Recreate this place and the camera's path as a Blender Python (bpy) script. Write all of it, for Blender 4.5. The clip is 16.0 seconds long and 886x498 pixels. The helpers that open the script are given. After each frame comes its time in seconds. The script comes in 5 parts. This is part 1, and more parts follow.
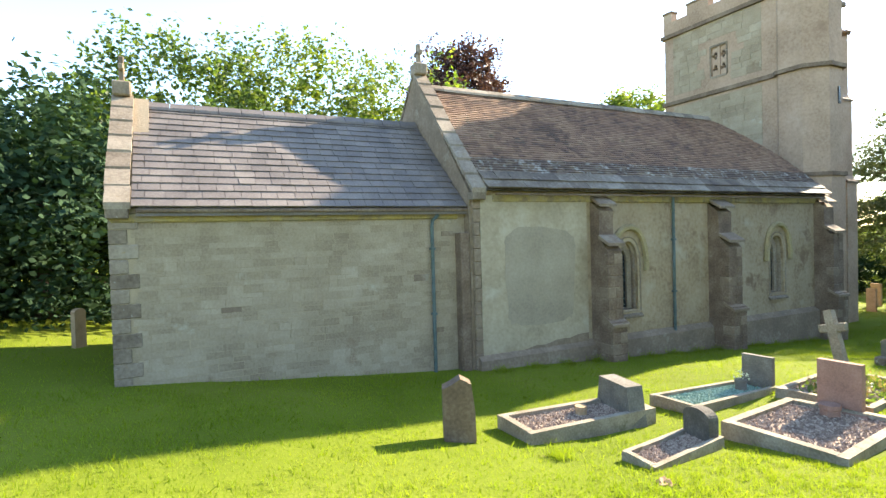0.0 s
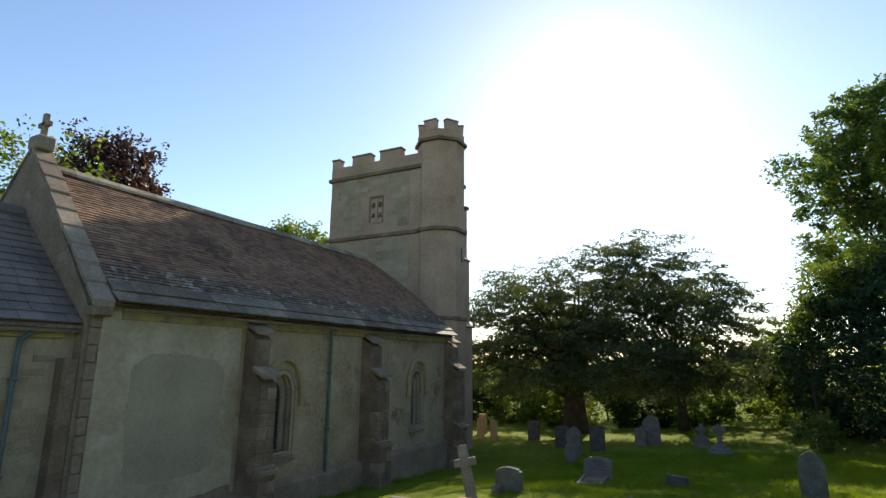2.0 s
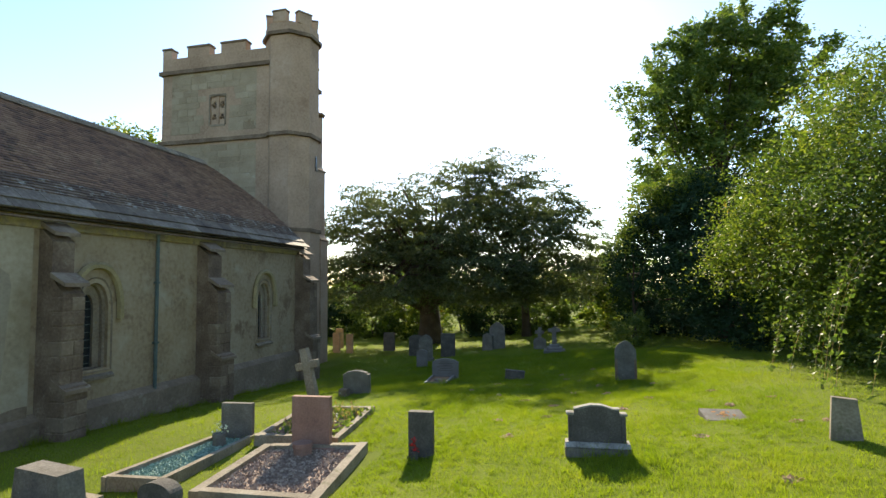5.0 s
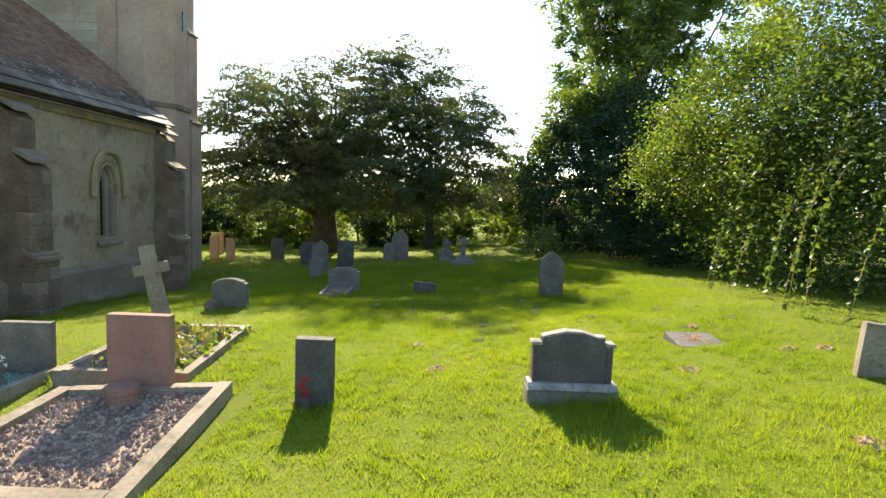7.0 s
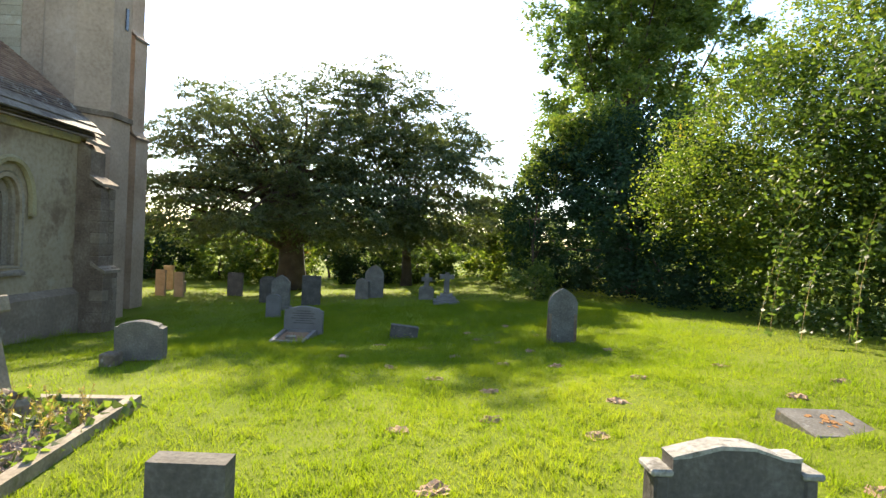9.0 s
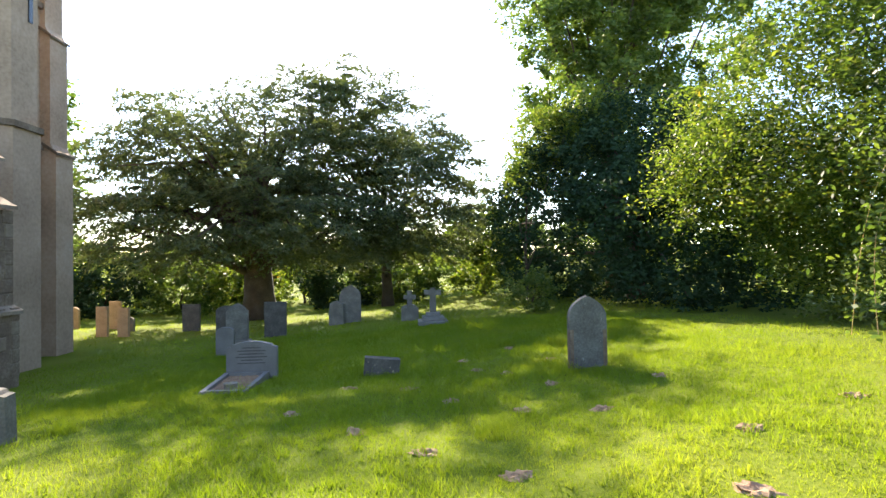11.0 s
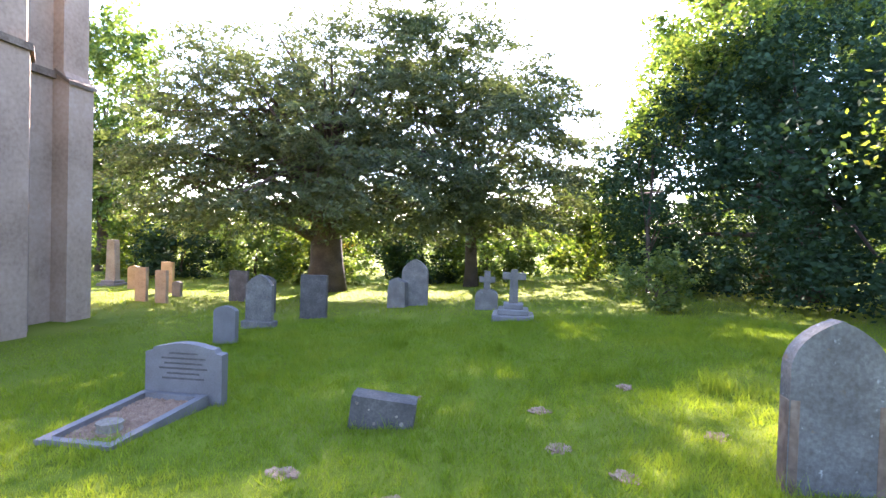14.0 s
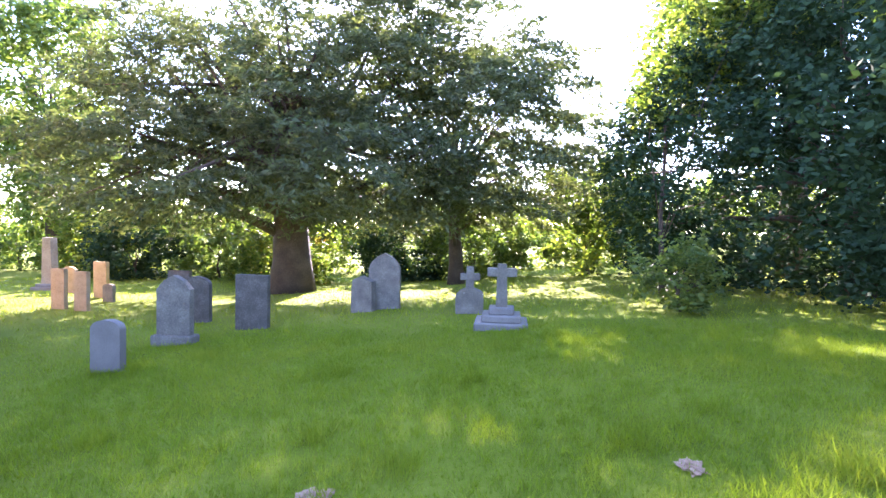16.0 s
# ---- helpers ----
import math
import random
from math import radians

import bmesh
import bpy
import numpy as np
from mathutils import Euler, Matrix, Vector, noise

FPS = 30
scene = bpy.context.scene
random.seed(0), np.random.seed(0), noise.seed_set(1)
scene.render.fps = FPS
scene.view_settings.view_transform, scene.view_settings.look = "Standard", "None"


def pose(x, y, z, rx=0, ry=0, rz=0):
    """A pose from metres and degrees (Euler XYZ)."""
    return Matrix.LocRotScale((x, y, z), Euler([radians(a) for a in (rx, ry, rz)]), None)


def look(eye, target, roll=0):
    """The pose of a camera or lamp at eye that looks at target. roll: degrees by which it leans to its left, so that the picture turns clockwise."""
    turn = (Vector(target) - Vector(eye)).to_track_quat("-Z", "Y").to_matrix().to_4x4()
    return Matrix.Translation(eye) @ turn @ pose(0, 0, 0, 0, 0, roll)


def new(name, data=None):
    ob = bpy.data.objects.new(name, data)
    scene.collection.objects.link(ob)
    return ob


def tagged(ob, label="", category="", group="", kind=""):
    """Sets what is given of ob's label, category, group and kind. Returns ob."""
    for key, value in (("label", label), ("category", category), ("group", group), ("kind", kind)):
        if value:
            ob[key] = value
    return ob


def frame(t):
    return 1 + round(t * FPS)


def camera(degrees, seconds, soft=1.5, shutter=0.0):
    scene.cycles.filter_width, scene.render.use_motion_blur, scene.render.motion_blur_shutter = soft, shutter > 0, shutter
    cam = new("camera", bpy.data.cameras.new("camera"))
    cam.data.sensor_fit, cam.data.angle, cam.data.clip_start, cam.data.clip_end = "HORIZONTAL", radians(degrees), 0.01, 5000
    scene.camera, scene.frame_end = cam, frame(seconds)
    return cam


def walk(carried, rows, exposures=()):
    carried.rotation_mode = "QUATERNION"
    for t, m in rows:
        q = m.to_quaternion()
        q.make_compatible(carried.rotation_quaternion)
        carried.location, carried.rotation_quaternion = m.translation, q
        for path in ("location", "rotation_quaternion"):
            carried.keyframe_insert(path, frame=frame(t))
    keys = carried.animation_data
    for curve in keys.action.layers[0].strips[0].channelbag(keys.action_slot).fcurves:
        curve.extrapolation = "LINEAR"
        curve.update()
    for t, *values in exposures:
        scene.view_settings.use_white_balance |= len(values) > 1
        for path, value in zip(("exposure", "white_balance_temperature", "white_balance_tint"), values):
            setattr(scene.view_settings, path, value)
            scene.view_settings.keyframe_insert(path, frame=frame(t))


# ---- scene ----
cam = camera(79.18, 16.0)
PATH = [
    (0, (-5.945, -10.154, 3.181), (-5.040, -8.371, 3.134), -1.63),
    (0.5, (-5.058, -9.727, 3.089), (-3.847, -8.135, 3.110), -0.99),
    (1, (-4.633, -9.482, 3.125), (-3.157, -8.137, 3.244), -3.03),
    (1.5, (-4.897, -9.435, 3.216), (-3.243, -8.352, 3.523), -2.22),
    (2, (-5.335, -9.439, 3.246), (-3.601, -8.531, 3.657), 0.49),
    (2.5, (-5.537, -9.475, 3.261), (-3.812, -8.584, 3.738), 0.37),
    (3, (-5.758, -9.559, 3.271), (-3.991, -8.731, 3.706), 0.99),
    (3.5, (-5.910, -9.608, 3.220), (-4.073, -8.925, 3.620), 2.03),
    (4, (-5.451, -9.626, 3.102), (-3.546, -9.054, 3.310), -5.06),
    (4.2, (-5.292, -9.644, 3.048), (-3.373, -9.090, 3.153), -2.53),
    (6.3, (-3.173, -9.026, 2.504), (-1.201, -8.737, 2.669), 0.06),
    (6.5, (-2.908, -8.939, 2.481), (-0.917, -8.748, 2.528), 1.16),
    (7, (-2.214, -8.818, 2.380), (-0.224, -8.750, 2.199), 2.23),
    (7.5, (-1.626, -8.654, 2.249), (0.372, -8.553, 2.284), 1.88),
    (8, (-1.111, -8.556, 2.145), (0.886, -8.533, 2.252), 4.57),
    (8.5, (-0.513, -8.620, 2.133), (1.487, -8.624, 2.139), 3.42),
    (9, (0.180, -8.550, 2.084), (2.179, -8.569, 2.052), 2.88),
    (9.5, (0.776, -8.493, 2.056), (2.764, -8.650, 1.905), 0.36),
    (10, (1.215, -8.502, 1.912), (3.213, -8.575, 1.851), 2.40),
    (10.2, (1.421, -8.508, 1.869), (3.419, -8.589, 1.886), 2.99),
    (12.3, (4.570, -8.843, 1.876), (6.569, -8.901, 1.828), -5.25),
    (12.5, (4.803, -8.886, 1.855), (6.801, -8.872, 1.758), 1.18),
    (12.8, (5.125, -8.953, 1.815), (7.125, -8.986, 1.833), 2.75),
    (13, (5.357, -8.987, 1.794), (7.355, -9.009, 1.705), -1.15),
    (13.5, (5.982, -9.047, 1.758), (7.972, -8.847, 1.731), -0.82),
    (14, (6.621, -9.103, 1.734), (8.597, -8.799, 1.675), 2.02),
    (14.5, (7.251, -9.158, 1.711), (9.245, -9.019, 1.633), 0.42),
    (15, (7.870, -9.193, 1.679), (9.859, -9.016, 1.571), 1.67),
    (15.5, (8.483, -9.171, 1.632), (10.475, -9.004, 1.544), -1.84),
    (16, (9.086, -9.127, 1.575), (11.066, -8.853, 1.501), 1.15),
]
walk(cam, [(t, look(eye, target, roll)) for t, eye, target, roll in PATH],
     exposures=[(0, 2.3, 6850, 11), (0.9, 1.85, 6850, 11), (1.6, 1.05, 6650, 12), (2.5, 0.48, 6650, 9), (4.0, 0.78, 6650, 9), (6.3, 1.55, 6900, 11), (10, 1.95, 6800, 12), (13, 2.9, 6350, 26), (16, 3.6, 5850, 38)])

# ---- light ----
SUN_AZ, SUN_EL = radians(79.0), radians(26.6)   # azimuth from +y towards +x
world = bpy.data.worlds.new("sky")
scene.world = world
world.use_nodes = True
wn = world.node_tree
sky = wn.nodes.new("ShaderNodeTexSky")
sky.sky_type = "NISHITA"
sky.sun_disc = False
sky.sun_elevation, sky.sun_rotation = SUN_EL, SUN_AZ
sky.air_density, sky.dust_density, sky.ozone_density = 1.0, 0.22, 2.2
wn.links.new(sky.outputs[0], wn.nodes["Background"].inputs[0])
wn.nodes["Background"].inputs[1].default_value = 0.14
sun_way = Vector((math.sin(SUN_AZ) * math.cos(SUN_EL), math.cos(SUN_AZ) * math.cos(SUN_EL), math.sin(SUN_EL)))
sun = new("sun", bpy.data.lights.new("sun", "SUN"))
sun.data.energy, sun.data.angle, sun.data.color = 5.0, radians(0.6), (1.0, 0.89, 0.70)
sun.matrix_basis = look(sun_way * 60, (0, 0, 0))


# ---- materials ----
def mat(name, base, dark=None, light=None, scale=3.0, fine=40.0, rough=0.9, bump=0.3, spots=None, spot_at=0.62,
        spot_scale=6.0, island=0.0, leaf=0.0, metal=0.0, spec=0.3):
    """A procedural surface: broad stains, fine grain, relief, optional spots such as lichen."""
    dark = dark or tuple(c * 0.6 for c in base)
    light = light or tuple(min(1, c * 1.35) for c in base)
    m = bpy.data.materials.new(name)
    m.use_nodes = True
    n, l = m.node_tree.nodes, m.node_tree.links
    b = n["Principled BSDF"]
    tc = n.new("ShaderNodeTexCoord")
    big, small = n.new("ShaderNodeTexNoise"), n.new("ShaderNodeTexNoise")
    where = tc.outputs["Object"]
    if island:
        oi, av = n.new("ShaderNodeObjectInfo"), n.new("ShaderNodeVectorMath")
        l.new(where, av.inputs[0]); l.new(oi.outputs["Location"], av.inputs[1]); where = av.outputs[0]
    for t, s in ((big, scale), (small, fine)):
        t.inputs["Scale"].default_value, t.inputs["Detail"].default_value = s, 5.0
        l.new(where, t.inputs["Vector"])
    mix = n.new("ShaderNodeMath")
    mix.operation = "MULTIPLY_ADD"
    l.new(small.outputs["Fac"], mix.inputs[0])
    mix.inputs[1].default_value = 0.45
    half = n.new("ShaderNodeMath")
    half.operation = "MULTIPLY"
    l.new(big.outputs["Fac"], half.inputs[0])
    half.inputs[1].default_value = 0.6
    l.new(half.outputs[0], mix.inputs[2])
    out = mix.outputs[0]
    if island:
        geo, obi = n.new("ShaderNodeNewGeometry"), n.new("ShaderNodeObjectInfo")
        s1 = n.new("ShaderNodeMath"); s1.operation = "ADD"
        l.new(geo.outputs["Random Per Island"], s1.inputs[0]); l.new(obi.outputs["Random"], s1.inputs[1])
        fr = n.new("ShaderNodeMath"); fr.operation = "FRACT"; l.new(s1.outputs[0], fr.inputs[0])
        ma = n.new("ShaderNodeMath"); ma.operation = "MULTIPLY_ADD"
        l.new(fr.outputs[0], ma.inputs[0]); ma.inputs[1].default_value = island
        sb = n.new("ShaderNodeMath"); sb.operation = "SUBTRACT"
        l.new(out, sb.inputs[0]); sb.inputs[1].default_value = island / 2
        l.new(sb.outputs[0], ma.inputs[2]); out = ma.outputs[0]
    ramp = n.new("ShaderNodeValToRGB")
    e = ramp.color_ramp.elements
    e[0].position, e[0].color = 0.30, (*dark, 1)
    e[1].position, e[1].color = 0.75, (*light, 1)
    k = e.new(0.52); k.color = (*base, 1)
    l.new(out, ramp.inputs["Fac"])
    col = ramp.outputs["Color"]
    if spots:
        for j, sp in enumerate(spots):
            v = n.new("ShaderNodeTexNoise"); v.inputs["Scale"].default_value = spot_scale * (1 + 0.7 * j); v.inputs["Detail"].default_value = 8
            v.inputs["Roughness"].default_value = 0.65
            mp = n.new("ShaderNodeMapping"); mp.inputs["Location"].default_value = (3.1 * j, 7.7 * j, 1.3)
            l.new(where, mp.inputs["Vector"]); l.new(mp.outputs[0], v.inputs["Vector"])
            mr = n.new("ShaderNodeMapRange"); mr.inputs["From Min"].default_value, mr.inputs["From Max"].default_value = spot_at, spot_at + 0.12
            l.new(v.outputs["Fac"], mr.inputs["Value"])
            mc = n.new("ShaderNodeMix"); mc.data_type = "RGBA"
            l.new(mr.outputs[0], mc.inputs[0]); l.new(col, mc.inputs[6]); mc.inputs[7].default_value = (*sp, 1)
            col = mc.outputs[2]
    l.new(col, b.inputs["Base Color"])
    b.inputs["Roughness"].default_value, b.inputs["Metallic"].default_value = rough, metal
    b.inputs["Specular IOR Level"].default_value = spec
    if bump:
        bp = n.new("ShaderNodeBump"); bp.inputs["Strength"].default_value = bump; bp.inputs["Distance"].default_value = 0.02
        l.new(mix.outputs[0], bp.inputs["Height"]); l.new(bp.outputs[0], b.inputs["Normal"])
    if leaf:
        tr, ms = n.new("ShaderNodeBsdfTranslucent"), n.new("ShaderNodeMixShader")
        l.new(col, tr.inputs["Color"])
        gm = n.new("ShaderNodeMix"); gm.data_type = "RGBA"; gm.blend_type = "MULTIPLY"; gm.inputs[0].default_value = 1
        l.new(col, gm.inputs[6]); gm.inputs[7].default_value = (1.9, 2.0, 0.8, 1); l.new(gm.outputs[2], tr.inputs["Color"])
        ms.inputs[0].default_value = leaf
        l.new(b.outputs[0], ms.inputs[1]); l.new(tr.outputs[0], ms.inputs[2])
        l.new(ms.outputs[0], n["Material Output"].inputs["Surface"])
    return m


RUBBLE = mat("rubble stone", (0.335, 0.26, 0.17), (0.24, 0.18, 0.115), (0.43, 0.345, 0.24), 1.3, 25, island=0.19, bump=0.7, spots=[(0.22, 0.15, 0.09), (0.44, 0.38, 0.28)], spot_at=0.62, spot_scale=1.3)
DARKRUBBLE = mat("brown rubble", (0.23, 0.165, 0.11), (0.16, 0.115, 0.075), (0.33, 0.26, 0.18), 1.6, 14, bump=0.8, spots=[(0.33, 0.28, 0.2)], spot_at=0.6, spot_scale=2.5)
LICHSTONE = mat("lichened grey stone", (0.13, 0.12, 0.10), (0.07, 0.062, 0.05), (0.21, 0.20, 0.175), 3, 40, bump=0.6, spots=[(0.22, 0.13, 0.05), (0.42, 0.41, 0.36)], spot_at=0.64, spot_scale=9)
MORTAR = mat("lime mortar", (0.35, 0.27, 0.17), scale=1.5, fine=60, bump=0.4)
RENDERED = mat("lime render", (0.38, 0.305, 0.20), (0.25, 0.195, 0.125), (0.48, 0.40, 0.28), 0.8, 14, bump=0.5, spots=[(0.28, 0.215, 0.13), (0.46, 0.39, 0.28)], spot_at=0.54, spot_scale=0.7)
PATCH = mat("newer grey render", (0.325, 0.265, 0.185), (0.25, 0.20, 0.14), (0.40, 0.335, 0.24), 1.1, 18, bump=0.3, spots=[(0.34, 0.28, 0.195)], spot_at=0.6, spot_scale=1.1)
WALLSTONE = mat("nave wall", (0.34, 0.25, 0.15), (0.19, 0.13, 0.075), (0.44, 0.35, 0.235), 0.9, 10, bump=0.9, spots=[(0.41, 0.34, 0.235), (0.20, 0.13, 0.075)], spot_at=0.55, spot_scale=0.9)
ASHLAR = mat("tower ashlar", (0.42, 0.285, 0.19), (0.28, 0.185, 0.12), (0.50, 0.37, 0.27), 0.8, 12, bump=0.4, island=0.12, spots=[(0.26, 0.165, 0.105)], spot_at=0.6, spot_scale=0.7)
DARKSTONE = mat("weathered dressed stone", (0.17, 0.115, 0.075), (0.09, 0.06, 0.04), (0.30, 0.225, 0.155), 2.0, 20, bump=0.7, spots=[(0.38, 0.33, 0.25)], spot_at=0.64)
COPING = mat("coping stone", (0.24, 0.185, 0.13), (0.13, 0.095, 0.065), (0.36, 0.29, 0.21), 2, 20, bump=0.6, island=0.25, spots=[(0.33, 0.22, 0.09), (0.44, 0.41, 0.34)], spot_at=0.63)
YELLOW = mat("lichened eaves band", (0.36, 0.27, 0.10), (0.20, 0.15, 0.07), (0.46, 0.37, 0.17), 1.5, 30, bump=0.4, spots=[(0.30, 0.24, 0.15), (0.22, 0.165, 0.10)], spot_at=0.50, spot_scale=1.6)
HOOD = mat("lichened hood mould", (0.33, 0.255, 0.13), (0.2, 0.15, 0.08), (0.42, 0.34, 0.18), 3, 30, bump=0.5)
# pale base carries the sunlit look of top edges, besides lichen patches
PALECAP = mat("lichened coping paled for sun", (0.31, 0.285, 0.24), (0.15, 0.135, 0.105), (0.46, 0.44, 0.38), 6, 40, bump=0.6, spots=[(0.13, 0.115, 0.09), (0.22, 0.20, 0.16)], spot_at=0.55, spot_scale=14)
SLATE = mat("stone slate", (0.17, 0.14, 0.12), (0.10, 0.085, 0.075), (0.25, 0.21, 0.175), 1.2, 30, rough=0.65, island=0.14, bump=0.2, spots=[(0.28, 0.26, 0.21)], spot_at=0.66, spot_scale=5)
TILE = mat("clay tile", (0.235, 0.13, 0.078), (0.10, 0.062, 0.042), (0.34, 0.215, 0.13), 0.8, 20, rough=0.75, island=0.28, bump=0.3, spots=[(0.10, 0.085, 0.05)], spot_at=0.6, spot_scale=3)
LICHTILE = mat("lichened tile", (0.15, 0.10, 0.07), (0.08, 0.055, 0.04), (0.25, 0.18, 0.12), 0.8, 20, rough=0.75, island=0.28, bump=0.3, spots=[(0.50, 0.48, 0.42), (0.42, 0.40, 0.34)], spot_at=0.565, spot_scale=3.4)
SLAB = mat("mossy roof slab", (0.15, 0.115, 0.08), (0.08, 0.06, 0.045), (0.28, 0.235, 0.18), 2.0, 14, rough=0.8, island=0.25, bump=0.5, spots=[(0.46, 0.44, 0.38)], spot_at=0.64, spot_scale=3)
WOOD = mat("oak", (0.12, 0.09, 0.06), scale=4, fine=50, bump=0.3)
IRON = mat("painted iron", (0.09, 0.12, 0.11), (0.05, 0.07, 0.065), (0.14, 0.17, 0.16), 5, 40, rough=0.6, bump=0.1)
GLASS = mat("leaded glass", (0.02, 0.022, 0.025), scale=8, fine=30, rough=0.25, bump=0.1, spec=0.5)
GREY = mat("grey headstone", (0.165, 0.145, 0.115), (0.09, 0.08, 0.065), (0.27, 0.245, 0.20), 4, 40, bump=0.6, spots=[(0.42, 0.41, 0.35), (0.34, 0.20, 0.05)], spot_at=0.65, spot_scale=9)
DARKGREY = mat("dark headstone", (0.10, 0.087, 0.07), (0.055, 0.047, 0.04), (0.18, 0.16, 0.13), 4, 40, bump=0.6, spots=[(0.36, 0.35, 0.29)], spot_at=0.67, spot_scale=10)
RED = mat("red sandstone", (0.30, 0.17, 0.12), (0.19, 0.11, 0.08), (0.38, 0.23, 0.17), 3, 50, bump=0.2)
BUFF = mat("buff sandstone", (0.40, 0.27, 0.15), (0.24, 0.16, 0.09), (0.50, 0.35, 0.21), 3, 40, bump=0.4)
BLUE = mat("grey granite", (0.175, 0.155, 0.135), (0.12, 0.105, 0.09), (0.24, 0.215, 0.19), 3, 80, bump=0.15, rough=0.6)
KERB = mat("kerb stone", (0.25, 0.205, 0.145), (0.13, 0.105, 0.07), (0.38, 0.33, 0.25), 3, 35, bump=0.5, spots=[(0.13, 0.12, 0.06)], spot_at=0.58)
GRAVEL = mat("gravel", (0.31, 0.22, 0.16), (0.17, 0.115, 0.085), (0.46, 0.36, 0.27), 8, 60, bump=0.5, island=0.5)
GREENCHIP = mat("green glass chippings", (0.20, 0.30, 0.22), (0.10, 0.18, 0.13), (0.35, 0.46, 0.36), 8, 60, rough=0.5, island=0.5)
EARTH = mat("mole earth", (0.33, 0.20, 0.12), (0.17, 0.10, 0.06), (0.46, 0.32, 0.20), 14, 70, bump=0.6)
TURF = mat("turf", (0.125, 0.16, 0.012), (0.085, 0.115, 0.009), (0.17, 0.185, 0.03), 0.5, 30, rough=1.0, bump=1.0, spec=0.1, spots=[(0.15, 0.12, 0.04)], spot_at=0.66, spot_scale=1.8)
BLADE = mat("grass blade", (0.15, 0.20, 0.014), (0.10, 0.15, 0.010), (0.22, 0.24, 0.03), 0.6, 8, rough=0.7, bump=0, island=0.2, leaf=0.45, spec=0.2)
BARK = mat("bark", (0.07, 0.05, 0.036), (0.035, 0.025, 0.018), (0.13, 0.095, 0.07), 2, 25, bump=0.8)
YEWLEAF = mat("yew needles", (0.07, 0.088, 0.045), (0.038, 0.052, 0.025), (0.115, 0.13, 0.065), 0.4, 5, rough=0.6, bump=0, island=0.3, leaf=0.38, spec=0.25)
DARKLEAF = mat("dark evergreen leaf", (0.03, 0.058, 0.03), (0.02, 0.038, 0.02), (0.045, 0.078, 0.035), 0.4, 5, rough=0.85, bump=0, island=0.2, leaf=0.1, spec=0.08)
ASHLEAF = mat("broad leaf", (0.082, 0.125, 0.033), (0.046, 0.075, 0.02), (0.145, 0.18, 0.047), 0.4, 4, rough=0.5, bump=0, island=0.35, leaf=0.45)
LIMELEAF = mat("yellow-green leaf", (0.085, 0.125, 0.024), (0.042, 0.07, 0.014), (0.155, 0.175, 0.036), 0.7, 4, rough=0.55, bump=0, island=0.45, leaf=0.48, spec=0.25, spots=[(0.26, 0.14, 0.03)], spot_at=0.62, spot_scale=1.1)
# darker version of LIMELEAF, with the thicket's shade put into the colour
SHADELEAF = mat("mid-green leaf darkened for shade", (0.06, 0.095, 0.026), (0.032, 0.055, 0.016), (0.115, 0.145, 0.036), 0.6, 4, rough=0.55, bump=0, island=0.4, leaf=0.42, spec=0.25)
COPPER = mat("copper beech leaf", (0.055, 0.025, 0.028), (0.03, 0.014, 0.016), (0.10, 0.045, 0.04), 0.4, 4, rough=0.5, bump=0, island=0.3, leaf=0.25)
PETAL = mat("red petals", (0.5, 0.03, 0.03), scale=20, fine=60, bump=0, leaf=0.3)
RUST = mat("orange lichen", (0.38, 0.17, 0.05), (0.22, 0.11, 0.05), (0.48, 0.28, 0.10), 12, 60, bump=0.5)
WHITE = mat("white petals", (0.7, 0.7, 0.62), scale=20, fine=60, bump=0, leaf=0.3)
DRYSTEM = mat("dry stems", (0.34, 0.26, 0.12), scale=5, fine=30, bump=0, island=0.3, leaf=0.3)


# ---- tools ----
def part(name, bm, material, parent=None, label="", smooth=False):
    me = bpy.data.meshes.new(name)
    bmesh.ops.recalc_face_normals(bm, faces=bm.faces)
    bm.to_mesh(me)
    bm.free()
    me.materials.append(material)
    if smooth:
        me.shade_smooth()
    ob = new(name, me)
    ob.parent = parent
    if label:
        ob["label"] = label
    return ob


def box(bm, x0, x1, y0, y1, z0, z1, bevel=0.0):
    vs = bmesh.ops.create_cube(bm, size=1)["verts"]
    for v in vs:
        v.co = Vector(((x0 + x1) / 2 + v.co.x * (x1 - x0), (y0 + y1) / 2 + v.co.y * (y1 - y0), (z0 + z1) / 2 + v.co.z * (z1 - z0)))
    if bevel:
        es = {e for v in vs for e in v.link_edges}
        bmesh.ops.bevel(bm, geom=list(es), offset=bevel, segments=1, affect="EDGES")
    return vs


def prism(bm, outline, y0, y1, axis="y", bevel=0.0):
    """A solid of an outline, run from y0 to y1: outline in (x, z) for y, (y, z) for x, (x, y) for z."""
    def at(a, b, c):
        return {"y": (a, c, b), "x": (c, a, b), "z": (a, b, c)}[axis]
    f = [bm.verts.new(at(a, b, y0)) for a, b in outline]
    g = [bm.verts.new(at(a, b, y1)) for a, b in outline]
    n = len(f)
    bm.faces.new(f), bm.faces.new(g[::-1])
    fs = [bm.faces.new((f[i], g[i], g[(i + 1) % n], f[(i + 1) % n])) for i in range(n)]
    if bevel:
        es = {e for v in f + g for e in v.link_edges if e.calc_face_angle(0) > 0.5}
        bmesh.ops.recalc_face_normals(bm, faces=list({fc for v in f + g for fc in v.link_faces}))
        bmesh.ops.bevel(bm, geom=list(es), offset=bevel, segments=1, affect="EDGES", clamp_overlap=True)


